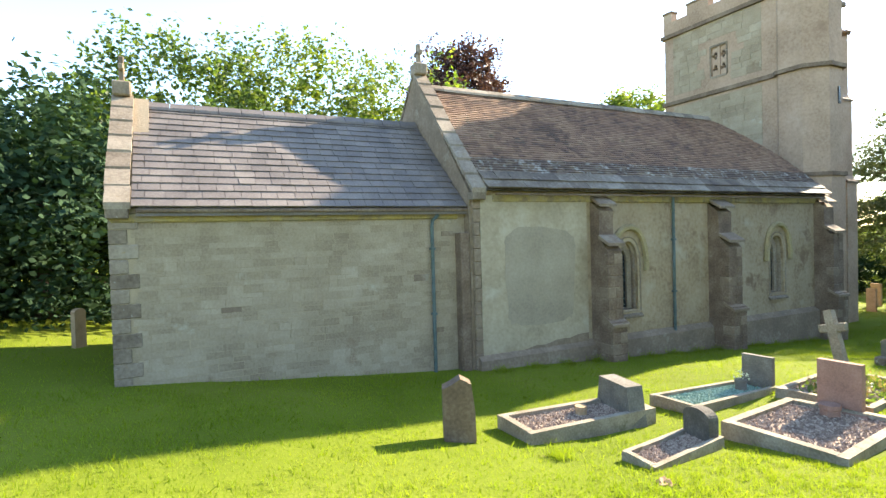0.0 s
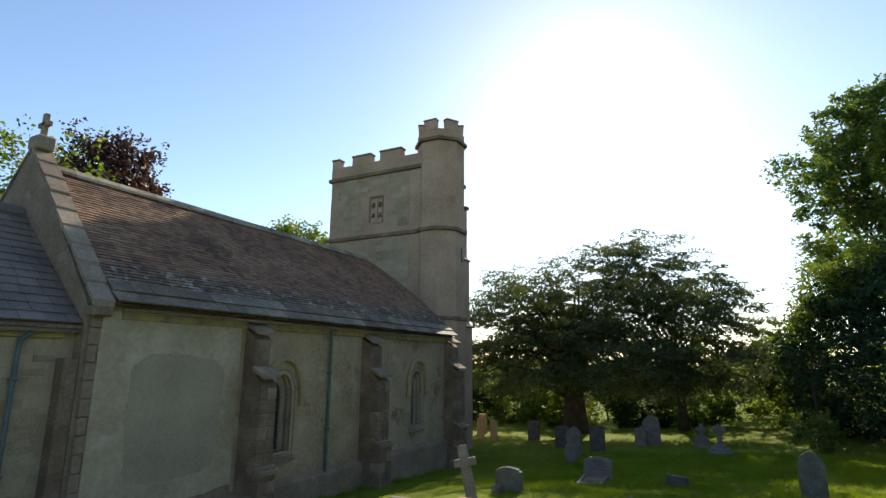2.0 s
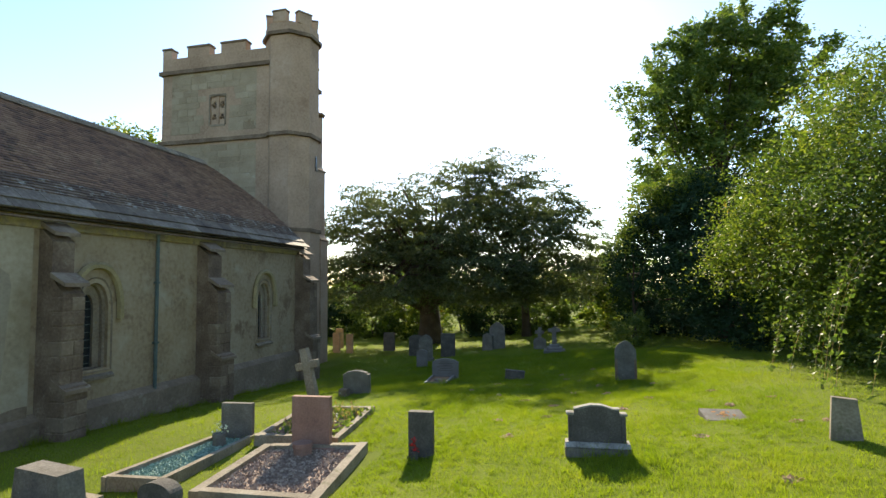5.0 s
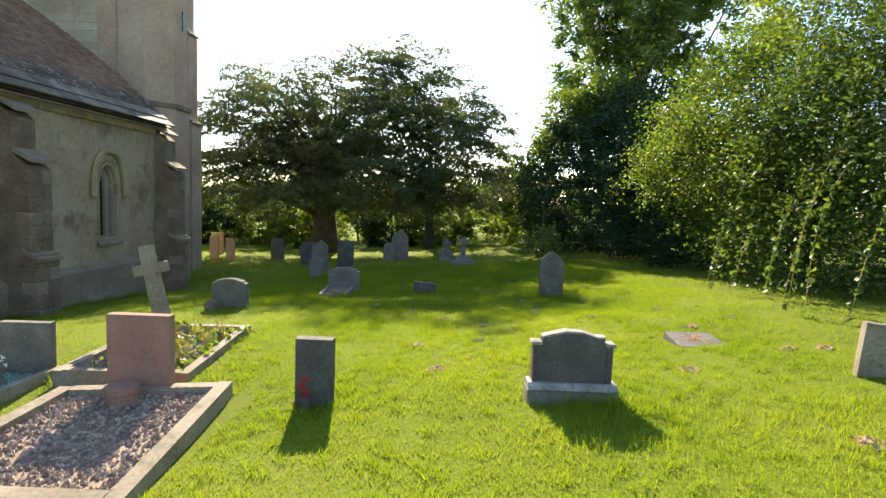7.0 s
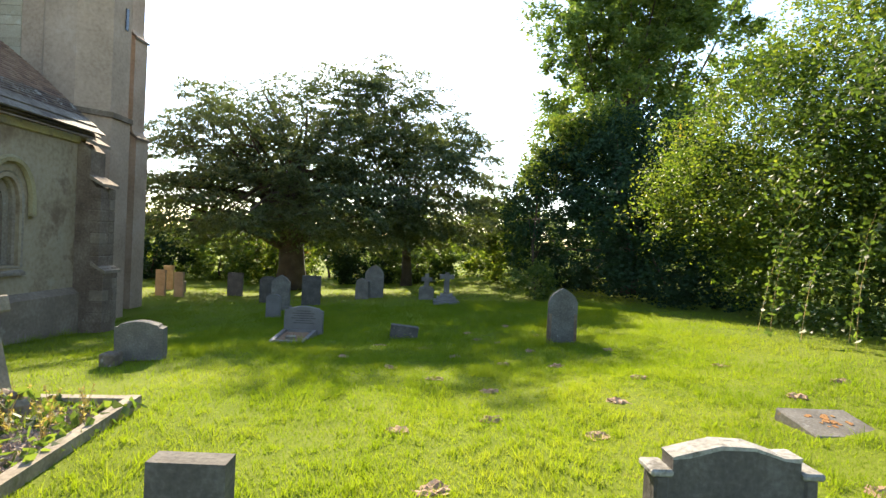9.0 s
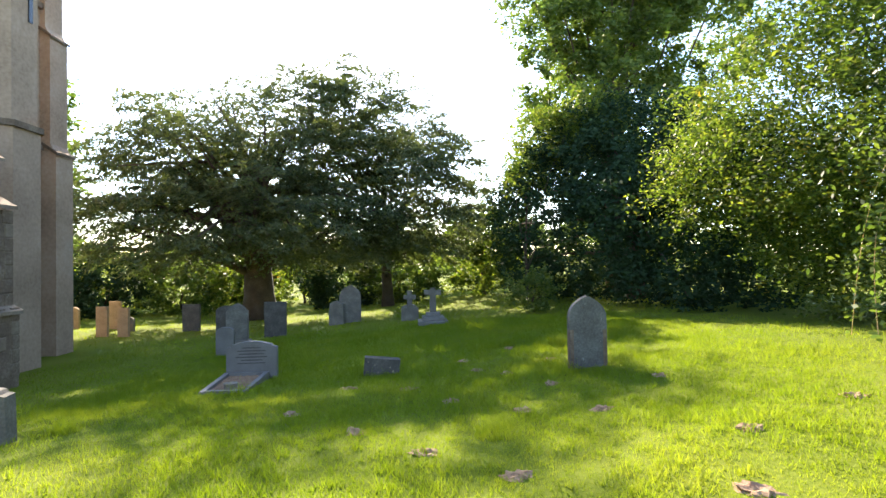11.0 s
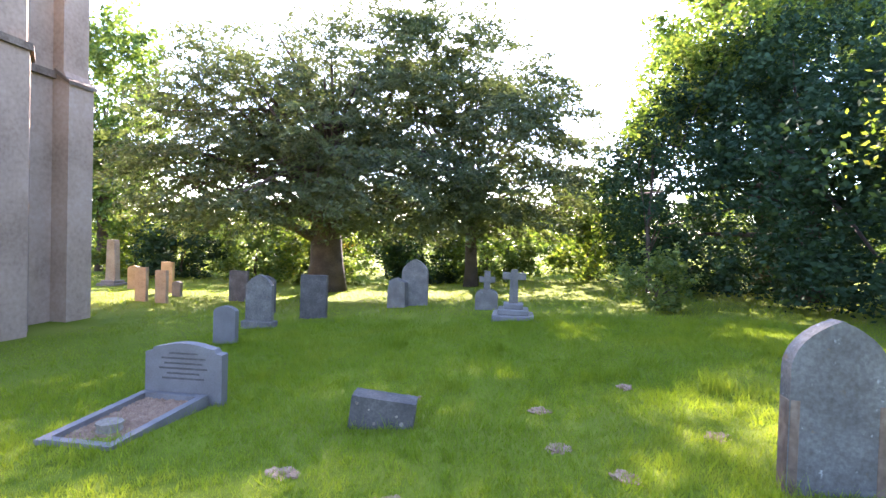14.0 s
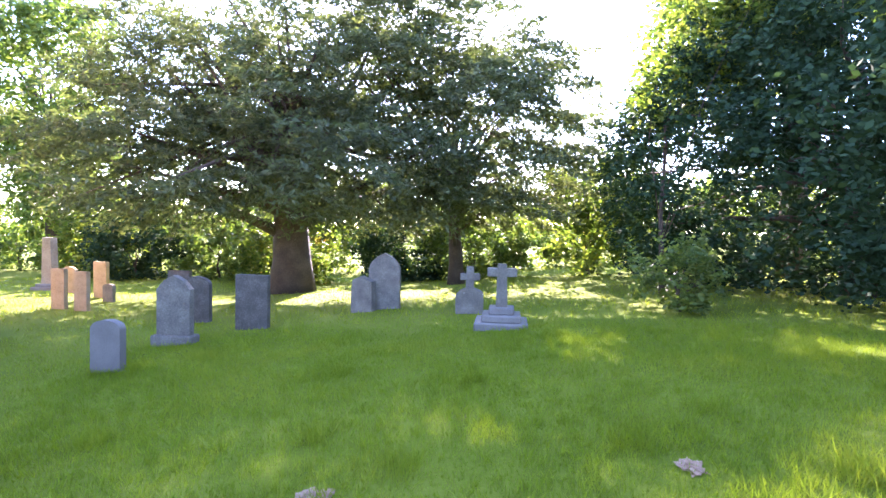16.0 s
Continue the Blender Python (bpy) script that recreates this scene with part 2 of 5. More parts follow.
def tube(bm, points, radii, sides=8):
    """A tube through points with the radii given."""
    rings = []
    for i, p in enumerate(points):
        p = Vector(p)
        d = (Vector(points[min(i + 1, len(points) - 1)]) - Vector(points[max(i - 1, 0)])).normalized()
        a = d.orthogonal().normalized()
        if rings:
            a = (last - d * last.dot(d)).normalized()
        last = a
        b = d.cross(a)
        rings.append([bm.verts.new(p + (a * math.cos(2 * math.pi * k / sides) + b * math.sin(2 * math.pi * k / sides)) * radii[i]) for k in range(sides)])
    for r, s in zip(rings, rings[1:]):
        for k in range(sides):
            bm.faces.new((r[k], r[(k + 1) % sides], s[(k + 1) % sides], s[k]))
    bm.faces.new(rings[0][::-1]), bm.faces.new(rings[-1])


def from_arrays(name, verts, faces, material, parent=None, label=""):
    """One mesh from arrays: verts (n, 3), faces (m, k) all of k corners."""
    me = bpy.data.meshes.new(name)
    m, k = faces.shape
    me.vertices.add(len(verts)); me.loops.add(m * k); me.polygons.add(m)
    me.vertices.foreach_set("co", verts.astype(np.float32).ravel())
    me.loops.foreach_set("vertex_index", faces.astype(np.int32).ravel())
    me.polygons.foreach_set("loop_start", np.arange(0, m * k, k, dtype=np.int32))
    me.update(calc_edges=True)
    me.shade_flat()
    me.materials.append(material)
    ob = new(name, me)
    ob.parent = parent
    if label:
        ob["label"] = label
    return ob


def thing(name, label, category, at=(0, 0, 0), turn=0, group=""):
    ob = new(name)
    ob.matrix_basis = pose(*at, 0, 0, turn)
    return tagged(ob, label, category, group)


def ground_z(x, y):
    """Height of the churchyard, which falls to the west and towards the church."""
    xc, yc = np.clip(x, -25, 45), np.clip(y, -22, 25)
    z = GROUND[0] + GROUND[1] * xc + GROUND[2] * np.where(yc > 0, yc * 0.3, yc) + GROUND[3] * xc * np.where(yc > 0, 0, yc) / 10 + GROUND[4] * xc * xc / 100
    for a, b, c in SWELLS:
        z = z + c * np.exp(-((x - a) ** 2 + (y - b) ** 2) / 13.52)
    return z + 0.018 * np.sin(1.3 * x + 0.6 * y) * np.cos(0.9 * y - 0.4 * x) + 0.01 * np.sin(3.1 * x) * np.sin(2.7 * y)


def gz(x, y):
    return float(ground_z(np.float64(x), np.float64(y)))


def cut(ob, cutter):
    """Takes a solid out of a mesh object, for good."""
    c = part("cutter", cutter, ob.data.materials[0])
    md = ob.modifiers.new("cut", "BOOLEAN")
    md.object, md.solver = c, "EXACT"
    bpy.context.view_layer.update()
    me = bpy.data.meshes.new_from_object(ob.evaluated_get(bpy.context.evaluated_depsgraph_get()))
    ob.modifiers.clear()
    ob.data = me
    bpy.data.objects.remove(c)


def arch(cx, z0, spring, half, rise, n=7):
    """The outline of a pointed arch in (x, z)."""
    pts = [(cx - half, z0), (cx + half, z0), (cx + half, spring)]
    for i in range(1, n):
        a = i / n
        pts.append((cx + half * math.cos(a * math.pi / 2) ** 0.9, spring + rise * math.sin(a * math.pi / 2) ** 0.85))
    pts.append((cx, spring + rise))
    for i in range(n - 1, 0, -1):
        a = i / n
        pts.append((cx - half * math.cos(a * math.pi / 2) ** 0.9, spring + rise * math.sin(a * math.pi / 2) ** 0.85))
    pts.append((cx - half, spring))
    return pts


# ---- ground ----
GROUND = (0.2975, -0.0709, -0.0558, -0.0029, 0.1137)
# gentle swells and hollows: x, y, rise
SWELLS = [(12.4, 0.0, -0.09), (6.0, 0.0, -0.07), (2.34, -9.8, -0.01), (2.5, -7.6, -0.02), (2.6, -6.6, -0.02), (7.5, -4.6, 0.13), (9.93, -10.9, -0.15), (15.15, -4.0, -0.06), (17.1, -3.7, 0.04), (17.8, -8.85, 0.05), (27.2, -1.5, -0.06), (4.6, -11.8, -0.02), (2.7, -12.45, 0.04), (4.9, -5.2, 0.08), (-1.2, -4.0, -0.28), (11.45, -5.8, -0.06), (-6.0, -10.0, 0.04), (13.0, -12.5, 0.11), (8.7, -14.2, 0.19), (5.0, -14.2, 0.09), (22.0, 2.5, 0.17), (19.9, -8.0, 0.03), (21.2, -6.2, -0.01), (34.0, -5.0, -0.26), (34.0, 6.0, 0.15), (-12.0, 8.0, 0.24)]


def build_ground():
    def axis(lo, hi, near0, near1, step):
        a = list(np.arange(near0, near1, step))
        b = []; v = near0; s = step
        while v > lo:
            s *= 1.35; v -= s; b.append(max(v, lo))
        c = []; v = near1; s = step
        while v < hi:
            c.append(v); s *= 1.35; v += s
        return np.array(sorted(b) + a + c + [hi])
    xs, ys = axis(-900, 900, -14, 34, 0.3), axis(-900, 900, -18, 6, 0.3)
    X, Y = np.meshgrid(xs, ys, indexing="ij")
    V = np.stack([X, Y, ground_z(X, Y)], -1).reshape(-1, 3)
    nx, ny = len(xs), len(ys)
    i, j = np.meshgrid(np.arange(nx - 1), np.arange(ny - 1), indexing="ij")
    a = (i * ny + j).ravel()
    ob = from_arrays("ground", V, np.stack([a, a + ny, a + ny + 1, a + 1], 1), TURF)
    ob.data.shade_smooth()
    tagged(ob, "sunlit rough mown churchyard turf falling gently towards the church", "lawn", kind="structure")


build_ground()

# ---- church ----
NX1, NEAVE, NRIDGE, NYR, NW = 13.1, 4.16, 7.20, 2.75, 5.5
CX0, CY, CEAVE, CRIDGE, CYR, CW = -6.85, 0.25, 3.78, 6.12, 2.65, 4.8
TX0, TX1, TY0, TY1 = 14.36, 17.9, 1.62, 7.04
NWE = 13.35


def nave_end(f):
    """Where the nave roof stops at the fraction f of its slope: it is swept back towards the ridge."""
    return NWE - 0.25 * f - 1.75 * f ** 3


rng = random.Random(4)


def build_church():
    ch = thing("church", "small medieval stone church with tiled nave and battlemented west tower", "church")
    # walls
    bm = bmesh.new(); box(bm, 0.3, NWE, 0, 0.7, -1.6, NEAVE)
    nave = part("nave_wall", bm, WALLSTONE, ch, "lime rendered and rubble nave wall")
    for cx in (4.55, 10.85):
        c = bmesh.new(); prism(c, arch(cx, 1.15, 2.3, 0.33, 0.62), -0.3, 0.9); cut(nave, c)
    for k, (a, b) in enumerate(((0, NW),)):
        bm = bmesh.new(); box(bm, 0.3, TX0, NW - 0.7, NW, -1.6, NEAVE); part("wall", bm, WALLSTONE, ch)
    bm = bmesh.new(); box(bm, NWE, TX0, 0.9, 1.6, -1.6, NEAVE + 0.7); part("wall", bm, WALLSTONE, ch)
    bm = bmesh.new(); prism(bm, [(1.7, NEAVE + 0.2), (1.7, NEAVE + 1.2), (3.8, NEAVE + 1.2), (3.8, NEAVE + 0.2)], NWE - 0.9, TX0 + 0.02, axis="x"); part("roof", bm, SLAB, ch)
    bm = bmesh.new(); prism(bm, [(0.02, 3.2), (0.02, NEAVE - 0.1), (NW - 0.02, NEAVE - 0.1), (NW - 0.02, 3.2)], NWE - 0.4, NWE - 0.05, axis="x"); part("nave_gable", bm, RUBBLE, ch)
    bm = bmesh.new(); box(bm, -0.36, -0.13, 0.0, 0.5, -1.4, 3.25, 0.02); part("corner_pier", bm, DARKSTONE, ch)
    # east gable of the nave, standing above its roof
    bm = bmesh.new()
    prism(bm, [(0.02, -1.6), (NW - 0.02, -1.6), (NW - 0.02, NEAVE), (NW / 2, NRIDGE + 0.22), (0.02, NEAVE)], -0.12, 0.20, axis="x")
    part("nave_gable", bm, DARKRUBBLE, ch)
    # chancel walls
    bm = bmesh.new(); box(bm, CX0, -0.02, CY, CY + 0.6, -1.2, CEAVE); part("chancel_wall", bm, MORTAR, ch, "coursed rubble chancel wall")
    bm = bmesh.new(); box(bm, CX0, -0.02, CY + CW - 0.6, CY + CW, -1.2, CEAVE); part("wall", bm, MORTAR, ch)
    bm = bmesh.new()
    prism(bm, [(CY + 0.03, -1.2), (CY + CW - 0.03, -1.2), (CY + CW - 0.03, CEAVE), (CYR, CRIDGE + 0.1), (CY + 0.03, CEAVE)], CX0 - 0.005, CX0 + 0.6, axis="x")
    part("chancel_gable", bm, RUBBLE, ch)
    # rendered panel of the first bay
    bm = bmesh.new(); box(bm, 0.12, 3.17, -0.035, 0.0, -0.35, NEAVE - 0.1, 0.01); part("render_coat", bm, RENDERED, ch, "patched pale lime render")
    bm = bmesh.new(); box(bm, 0.0, 13.0, -0.16, 0.0, -1.5, 0.42); prism(bm, [(-0.16, 0.42), (0.0, 0.42), (0.0, 0.55)], 0.0, 13.0, axis="x"); part("plinth", bm, DARKRUBBLE, ch, "brown rubble plinth")
    bm = bmesh.new(); ro = random.Random(17)
    prism(bm, [(1.75 + 1.0 * math.copysign(abs(math.cos(a)) ** 0.3, math.cos(a)) * ro.uniform(0.93, 1.05), 2.2 + 1.1 * math.copysign(abs(math.sin(a)) ** 0.3, math.sin(a)) * ro.uniform(0.93, 1.05)) for a in np.linspace(0, 2 * math.pi, 29)[:-1]], -0.041, -0.03)
    part("render_patch", bm, PATCH, ch, "darker grey patch of newer render")
    bm = bmesh.new()
    prism(bm, [(0.14, -0.3), (3.15, -0.3), (3.15, 0.72)] + [(3.15 - 0.2 * k, 0.74 - 0.022 * k + ro.uniform(-0.03, 0.03)) for k in range(1, 15)] + [(0.14, 0.42)], -0.043, -0.03)
    part("bare_rubble", bm, DARKRUBBLE, ch, "bare brown rubble where the render has fallen")
    # lichened band under the eaves
    bm = bmesh.new(); box(bm, 0.45, 13.0, -0.06, 0.0, NEAVE - 0.24, NEAVE - 0.06, 0.02); part("eaves_band", bm, YELLOW, ch)
    bm = bmesh.new(); box(bm, CX0 + 0.02, -0.3, CY - 0.05, CY, CEAVE - 0.22, CEAVE - 0.06, 0.02); part("eaves_band", bm, YELLOW, ch)
    # roof bodies
    for y0, w, ev, yr, rg, x0, x1, nm in ((-0.22, NW, NEAVE, NW / 2, NRIDGE - 0.12, 0.2, NWE, "nave_roof"), (CY - 0.15, CW, CEAVE, CYR, CRIDGE - 0.1, CX0 + 0.4, -0.02, "chancel_roof")):
        bm = bmesh.new()
        y2 = 2 * yr - y0
        if nm[0] == "n":
            rings = []
            for k in range(11):
                f = k / 10
                xe, h = nave_end(f), (1 - f) * (yr - y0) + 0.01
                z = ev + (rg - ev) * f
                rings.append([bm.verts.new(p) for p in ((x0, yr - h, z), (xe, yr - h, z), (xe, yr + h, z), (x0, yr + h, z))])
            for a, b in zip(rings, rings[1:]):
                for i in range(4):
                    bm.faces.new((a[i], a[(i + 1) % 4], b[(i + 1) % 4], b[i]))
            bm.faces.new(rings[0][::-1]), bm.faces.new(rings[-1])
        else:
            prism(bm, [(y0, ev - 0.12), (yr, rg - 0.16), (y2, ev - 0.12), (y2, ev + 0.0), (yr, rg), (y0, ev + 0.0)], x0, x1, axis="x")
        part(nm, bm, SLAB if nm[0] == "n" else SLATE, ch)
    # copings with kneelers and cross finials
    for x0, x1, y0, z0, yr, rg, n in ((-0.15, 0.22, -0.2, NEAVE - 0.05, NW / 2, NRIDGE + 0.20, 9), (CX0 - 0.06, CX0 + 0.32, CY - 0.14, CEAVE + 0.0, CYR, CRIDGE + 0.08, 7)):
        for side in (1, -1):
            for k in range(n):
                a, b = k / n, (k + 1) / n - 0.012
                bm = bmesh.new()
                ya, za, yb, zb = y0 + (yr - y0) * a, z0 + (rg - z0) * a, y0 + (yr - y0) * b, z0 + (rg - z0) * b
                if side < 0:
                    ya, yb = 2 * yr - ya, 2 * yr - yb
                j = rng.uniform(-0.012, 0.012)
                prism(bm, [(ya, za), (yb, zb), (yb, zb + 0.09 + j), (ya, za + 0.11 + j)], x0 + j, x1 + j, axis="x", bevel=0.012)
                part("coping_stone", bm, COPING, ch)
        bm = bmesh.new()
        xm = (x0 + x1) / 2
        box(bm, xm - 0.17, xm + 0.17, yr - 0.2, yr + 0.2, rg + 0.02, rg + 0.32, 0.03)
        part("finial_base", bm, COPING, ch)
        bm = bmesh.new()
        box(bm, xm - 0.05, xm + 0.05, yr - 0.06, yr + 0.06, rg + 0.32, rg + 0.85, 0.015)
        box(bm, xm - 0.05, xm + 0.05, yr - 0.2, yr + 0.2, rg + 0.55, rg + 0.66, 0.015)
        part("cross_finial", bm, COPING, ch)
        bm = bmesh.new(); box(bm, x0 + 0.02, x1 - 0.02, y0 + 0.0, y0 + 0.28, z0 - 0.16, z0 + 0.02, 0.02); part("kneeler", bm, COPING, ch)
    # ridge of the nave and chancel
    for x0, x1, yr, z in ((0.24, nave_end(1) + 0.1, NW / 2, NRIDGE - 0.04), (CX0 + 0.52, -0.15, CYR, CRIDGE - 0.02)):
        n = int((x1 - x0) / 0.45)
        for k in range(n):
            bm = bmesh.new(); a = x0 + (x1 - x0) * k / n
            prism(bm, [(yr - 0.16, z - 0.12), (yr, z + 0.0), (yr + 0.16, z - 0.12), (yr + 0.13, z - 0.05), (yr, z + 0.07), (yr - 0.13, z - 0.05)], a, a + (x1 - x0) / n - 0.012, axis="x")
            part("ridge_tile", bm, COPING if z > 7 else SLATE, ch)
    # buttresses
    def buttress(x0, x1, d, top, mat=DARKSTONE, y=0.0, name="buttress"):
        b = bmesh.new()
        prism(b, [(y, -1.6), (y - d, -1.6), (y - d, 0.9), (y - d + 0.12, 1.1), (y - d + 0.12, top - 1.25), (y - d * 0.45, top - 0.95), (y - d * 0.45, top - 0.28), (y, top)], x0, x1, axis="x", bevel=0.02)
        return part(name, b, mat, ch, "stepped buttress of dark weathered stone")
    buttress(3.3, 3.75, 0.7, NEAVE - 0.2)
    buttress(7.65, 8.2, 0.75, NEAVE - 0.25)
    buttress(12.85, 13.4, 0.7, NEAVE - 0.1)
    for x0, x1, d, top in ((3.3, 3.75, 0.7, NEAVE - 0.2), (7.65, 8.2, 0.75, NEAVE - 0.25), (12.85, 13.4, 0.7, NEAVE - 0.1)):
        for dz, dd in ((0.92, d), (top - 1.1, d - 0.1), (top - 0.15, d * 0.5)):
            b = bmesh.new(); prism(b, [(-dd - 0.06, dz - 0.02), (-dd - 0.06, dz + 0.05), (-dd + 0.28, dz + 0.25), (-dd + 0.28, dz + 0.16)], x0 - 0.04, x1 + 0.04, axis="x", bevel=0.01)
            part("weathering", b, DARKRUBBLE, ch)
        for k in range(14):
            z = -0.3 + k * 0.27
            if z > top - 1.3:
                break
            b = bmesh.new(); w = rng.uniform(0.2, 0.34); o = rng.uniform(0, 0.12)
            box(b, x0 - 0.012, x0 + w, -d - 0.012 + (0.12 if z > 0.9 else 0), -d + 0.3 + o, z, z + 0.25, 0.012)
            part("quoin", b, DARKRUBBLE if k % 5 == 2 else DARKSTONE, ch)
            b = bmesh.new(); w = rng.uniform(0.2, 0.3)
            box(b, x1 - w + 0.02, x1 + 0.012, -d - 0.014 + (0.12 if z > 0.9 else 0), -d + 0.3 + o, z, z + 0.25, 0.012)
            part("quoin", b, DARKRUBBLE if k % 7 == 3 else DARKSTONE, ch)
    # quoins of the nave's east corner
    for k in range(15):
        b = bmesh.new(); l = rng.uniform(0.22, 0.34)
        box(b, -0.05, l * 0.4, -0.04 - rng.uniform(0, 0.012), 0.5 - l * 0.5, -0.3 + k * 0.29, -0.018 + k * 0.29, 0.015); part("quoin", b, DARKRUBBLE, ch)
    for k in range(14):
        b = bmesh.new(); l = 0.42 if k % 2 else 0.26
        box(b, CX0 - 0.015, CX0 + l, CY - 0.022, CY + 0.62 - l, 0.2 + k * 0.25, 0.44 + k * 0.25, 0.012); part("quoin", b, COPING, ch)
    # windows
    for cx in (4.55, 10.85):
        w = new("window"); w.parent = ch; w["label"] = "narrow pointed lancet window with a worn hood mould"
        b = bmesh.new()
        o, i = arch(cx, 1.1, 2.3, 0.42, 0.74), arch(cx, 1.15, 2.3, 0.3, 0.58)
        f = [b.verts.new((x, -0.03, z)) for x, z in o]; g = [b.verts.new((x, 0.12, z)) for x, z in i]
        f2 = [b.verts.new((x, 0.1, z)) for x, z in o]; g2 = [b.verts.new((x, 0.24, z)) for x, z in i]
        n = len(f)
        for k in range(n):
            q = (k + 1) % n
            b.faces.new((f[k], f[q], g[q], g[k])); b.faces.new((f2[k], f2[q], f[q], f[k])); b.faces.new((g[k], g[q], g2[q], g2[k])); b.faces.new((g2[k], g2[q], f2[q], f2[k]))
        part("frame", b, COPING, w, "dressed stone surround")
        b = bmesh.new(); prism(b, arch(cx, 1.16, 2.3, 0.16, 0.4), 0.26, 0.28); part("glass", b, GLASS, w, "dark leaded glass")
        b = bmesh.new()
        s = arch(cx, 1.1, 2.3, 0.36, 0.66); t = arch(cx, 1.18, 2.28, 0.15, 0.40)
        f = [b.verts.new((x, 0.2, z)) for x, z in s]; g = [b.verts.new((x, 0.2, z)) for x, z in t]
        f2 = [b.verts.new((x, 0.3, z)) for x, z in s]; g2 = [b.verts.new((x, 0.3, z)) for x, z in t]
        for k in range(n):
            q = (k + 1) % n
            b.faces.new((f[k], f[q], g[q], g[k])); b.faces.new((g[k], g[q], g2[q], g2[k])); b.faces.new((g2[k], g2[q], f2[q], f2[k])); b.faces.new((f2[k], f2[q], f[q], f[k]))
        part("tracery", b, COPING, w)
        # hood mould
        b = bmesh.new(); h = arch(cx, 2.2, 2.3, 0.60, 0.98)[2:]
        h = [(h[0][0], 2.15)] + h + [(h[-1][0], 2.15)]
        tube(b, [(x, -0.05, z) for x, z in h], [0.08] * len(h), 6); part("hood_mould", b, HOOD, w)
        b = bmesh.new(); prism(b, [(-0.08, 1.0), (0.12, 1.12), (0.12, 0.98), (-0.08, 0.94)], cx - 0.45, cx + 0.45, axis="x"); part("sill", b, COPING, w)
        # leads
        for k in range(9):
            b = bmesh.new(); z = 1.25 + k * 0.16
            box(b, cx - 0.15, cx + 0.15, 0.25, 0.26, z, z + 0.012); part("glazing_bar", b, IRON, w)
    # downpipes and gutters
    for x, y, top in ((6.16, -0.08, NEAVE - 0.1), (-0.95, CY - 0.07, CEAVE - 0.25)):
        b = bmesh.new(); pts = [(x, y, -1.2), (x, y, top - 0.12), (x + 0.02, y, top), (x + 0.16, y + 0.0, top + 0.12)] if x < 0 else [(x, y, -1.2), (x, y, top)]
        tube(b, pts, [0.04] * len(pts), 8)
        pp = part("downpipe", b, IRON, ch, "weathered green-grey iron downpipe")
        for z in (0.2, 1.5, 2.9):
            b = bmesh.new(); box(b, x - 0.055, x + 0.055, y - 0.05, y + 0.06, z, z + 0.05, 0.01); part("bracket", b, IRON, pp)
    b = bmesh.new(); box(b, CX0 + 0.4, 0.0, CY - 0.19, CY - 0.11, CEAVE - 0.06, CEAVE - 0.0, 0.01); part("gutter", b, DARKSTONE, ch)
    b = bmesh.new(); box(b, 0.42, 13.0, -0.27, -0.2, NEAVE - 0.1, NEAVE - 0.06, 0.01); part("gutter", b, DARKSTONE, ch)
    return ch


church = build_church()


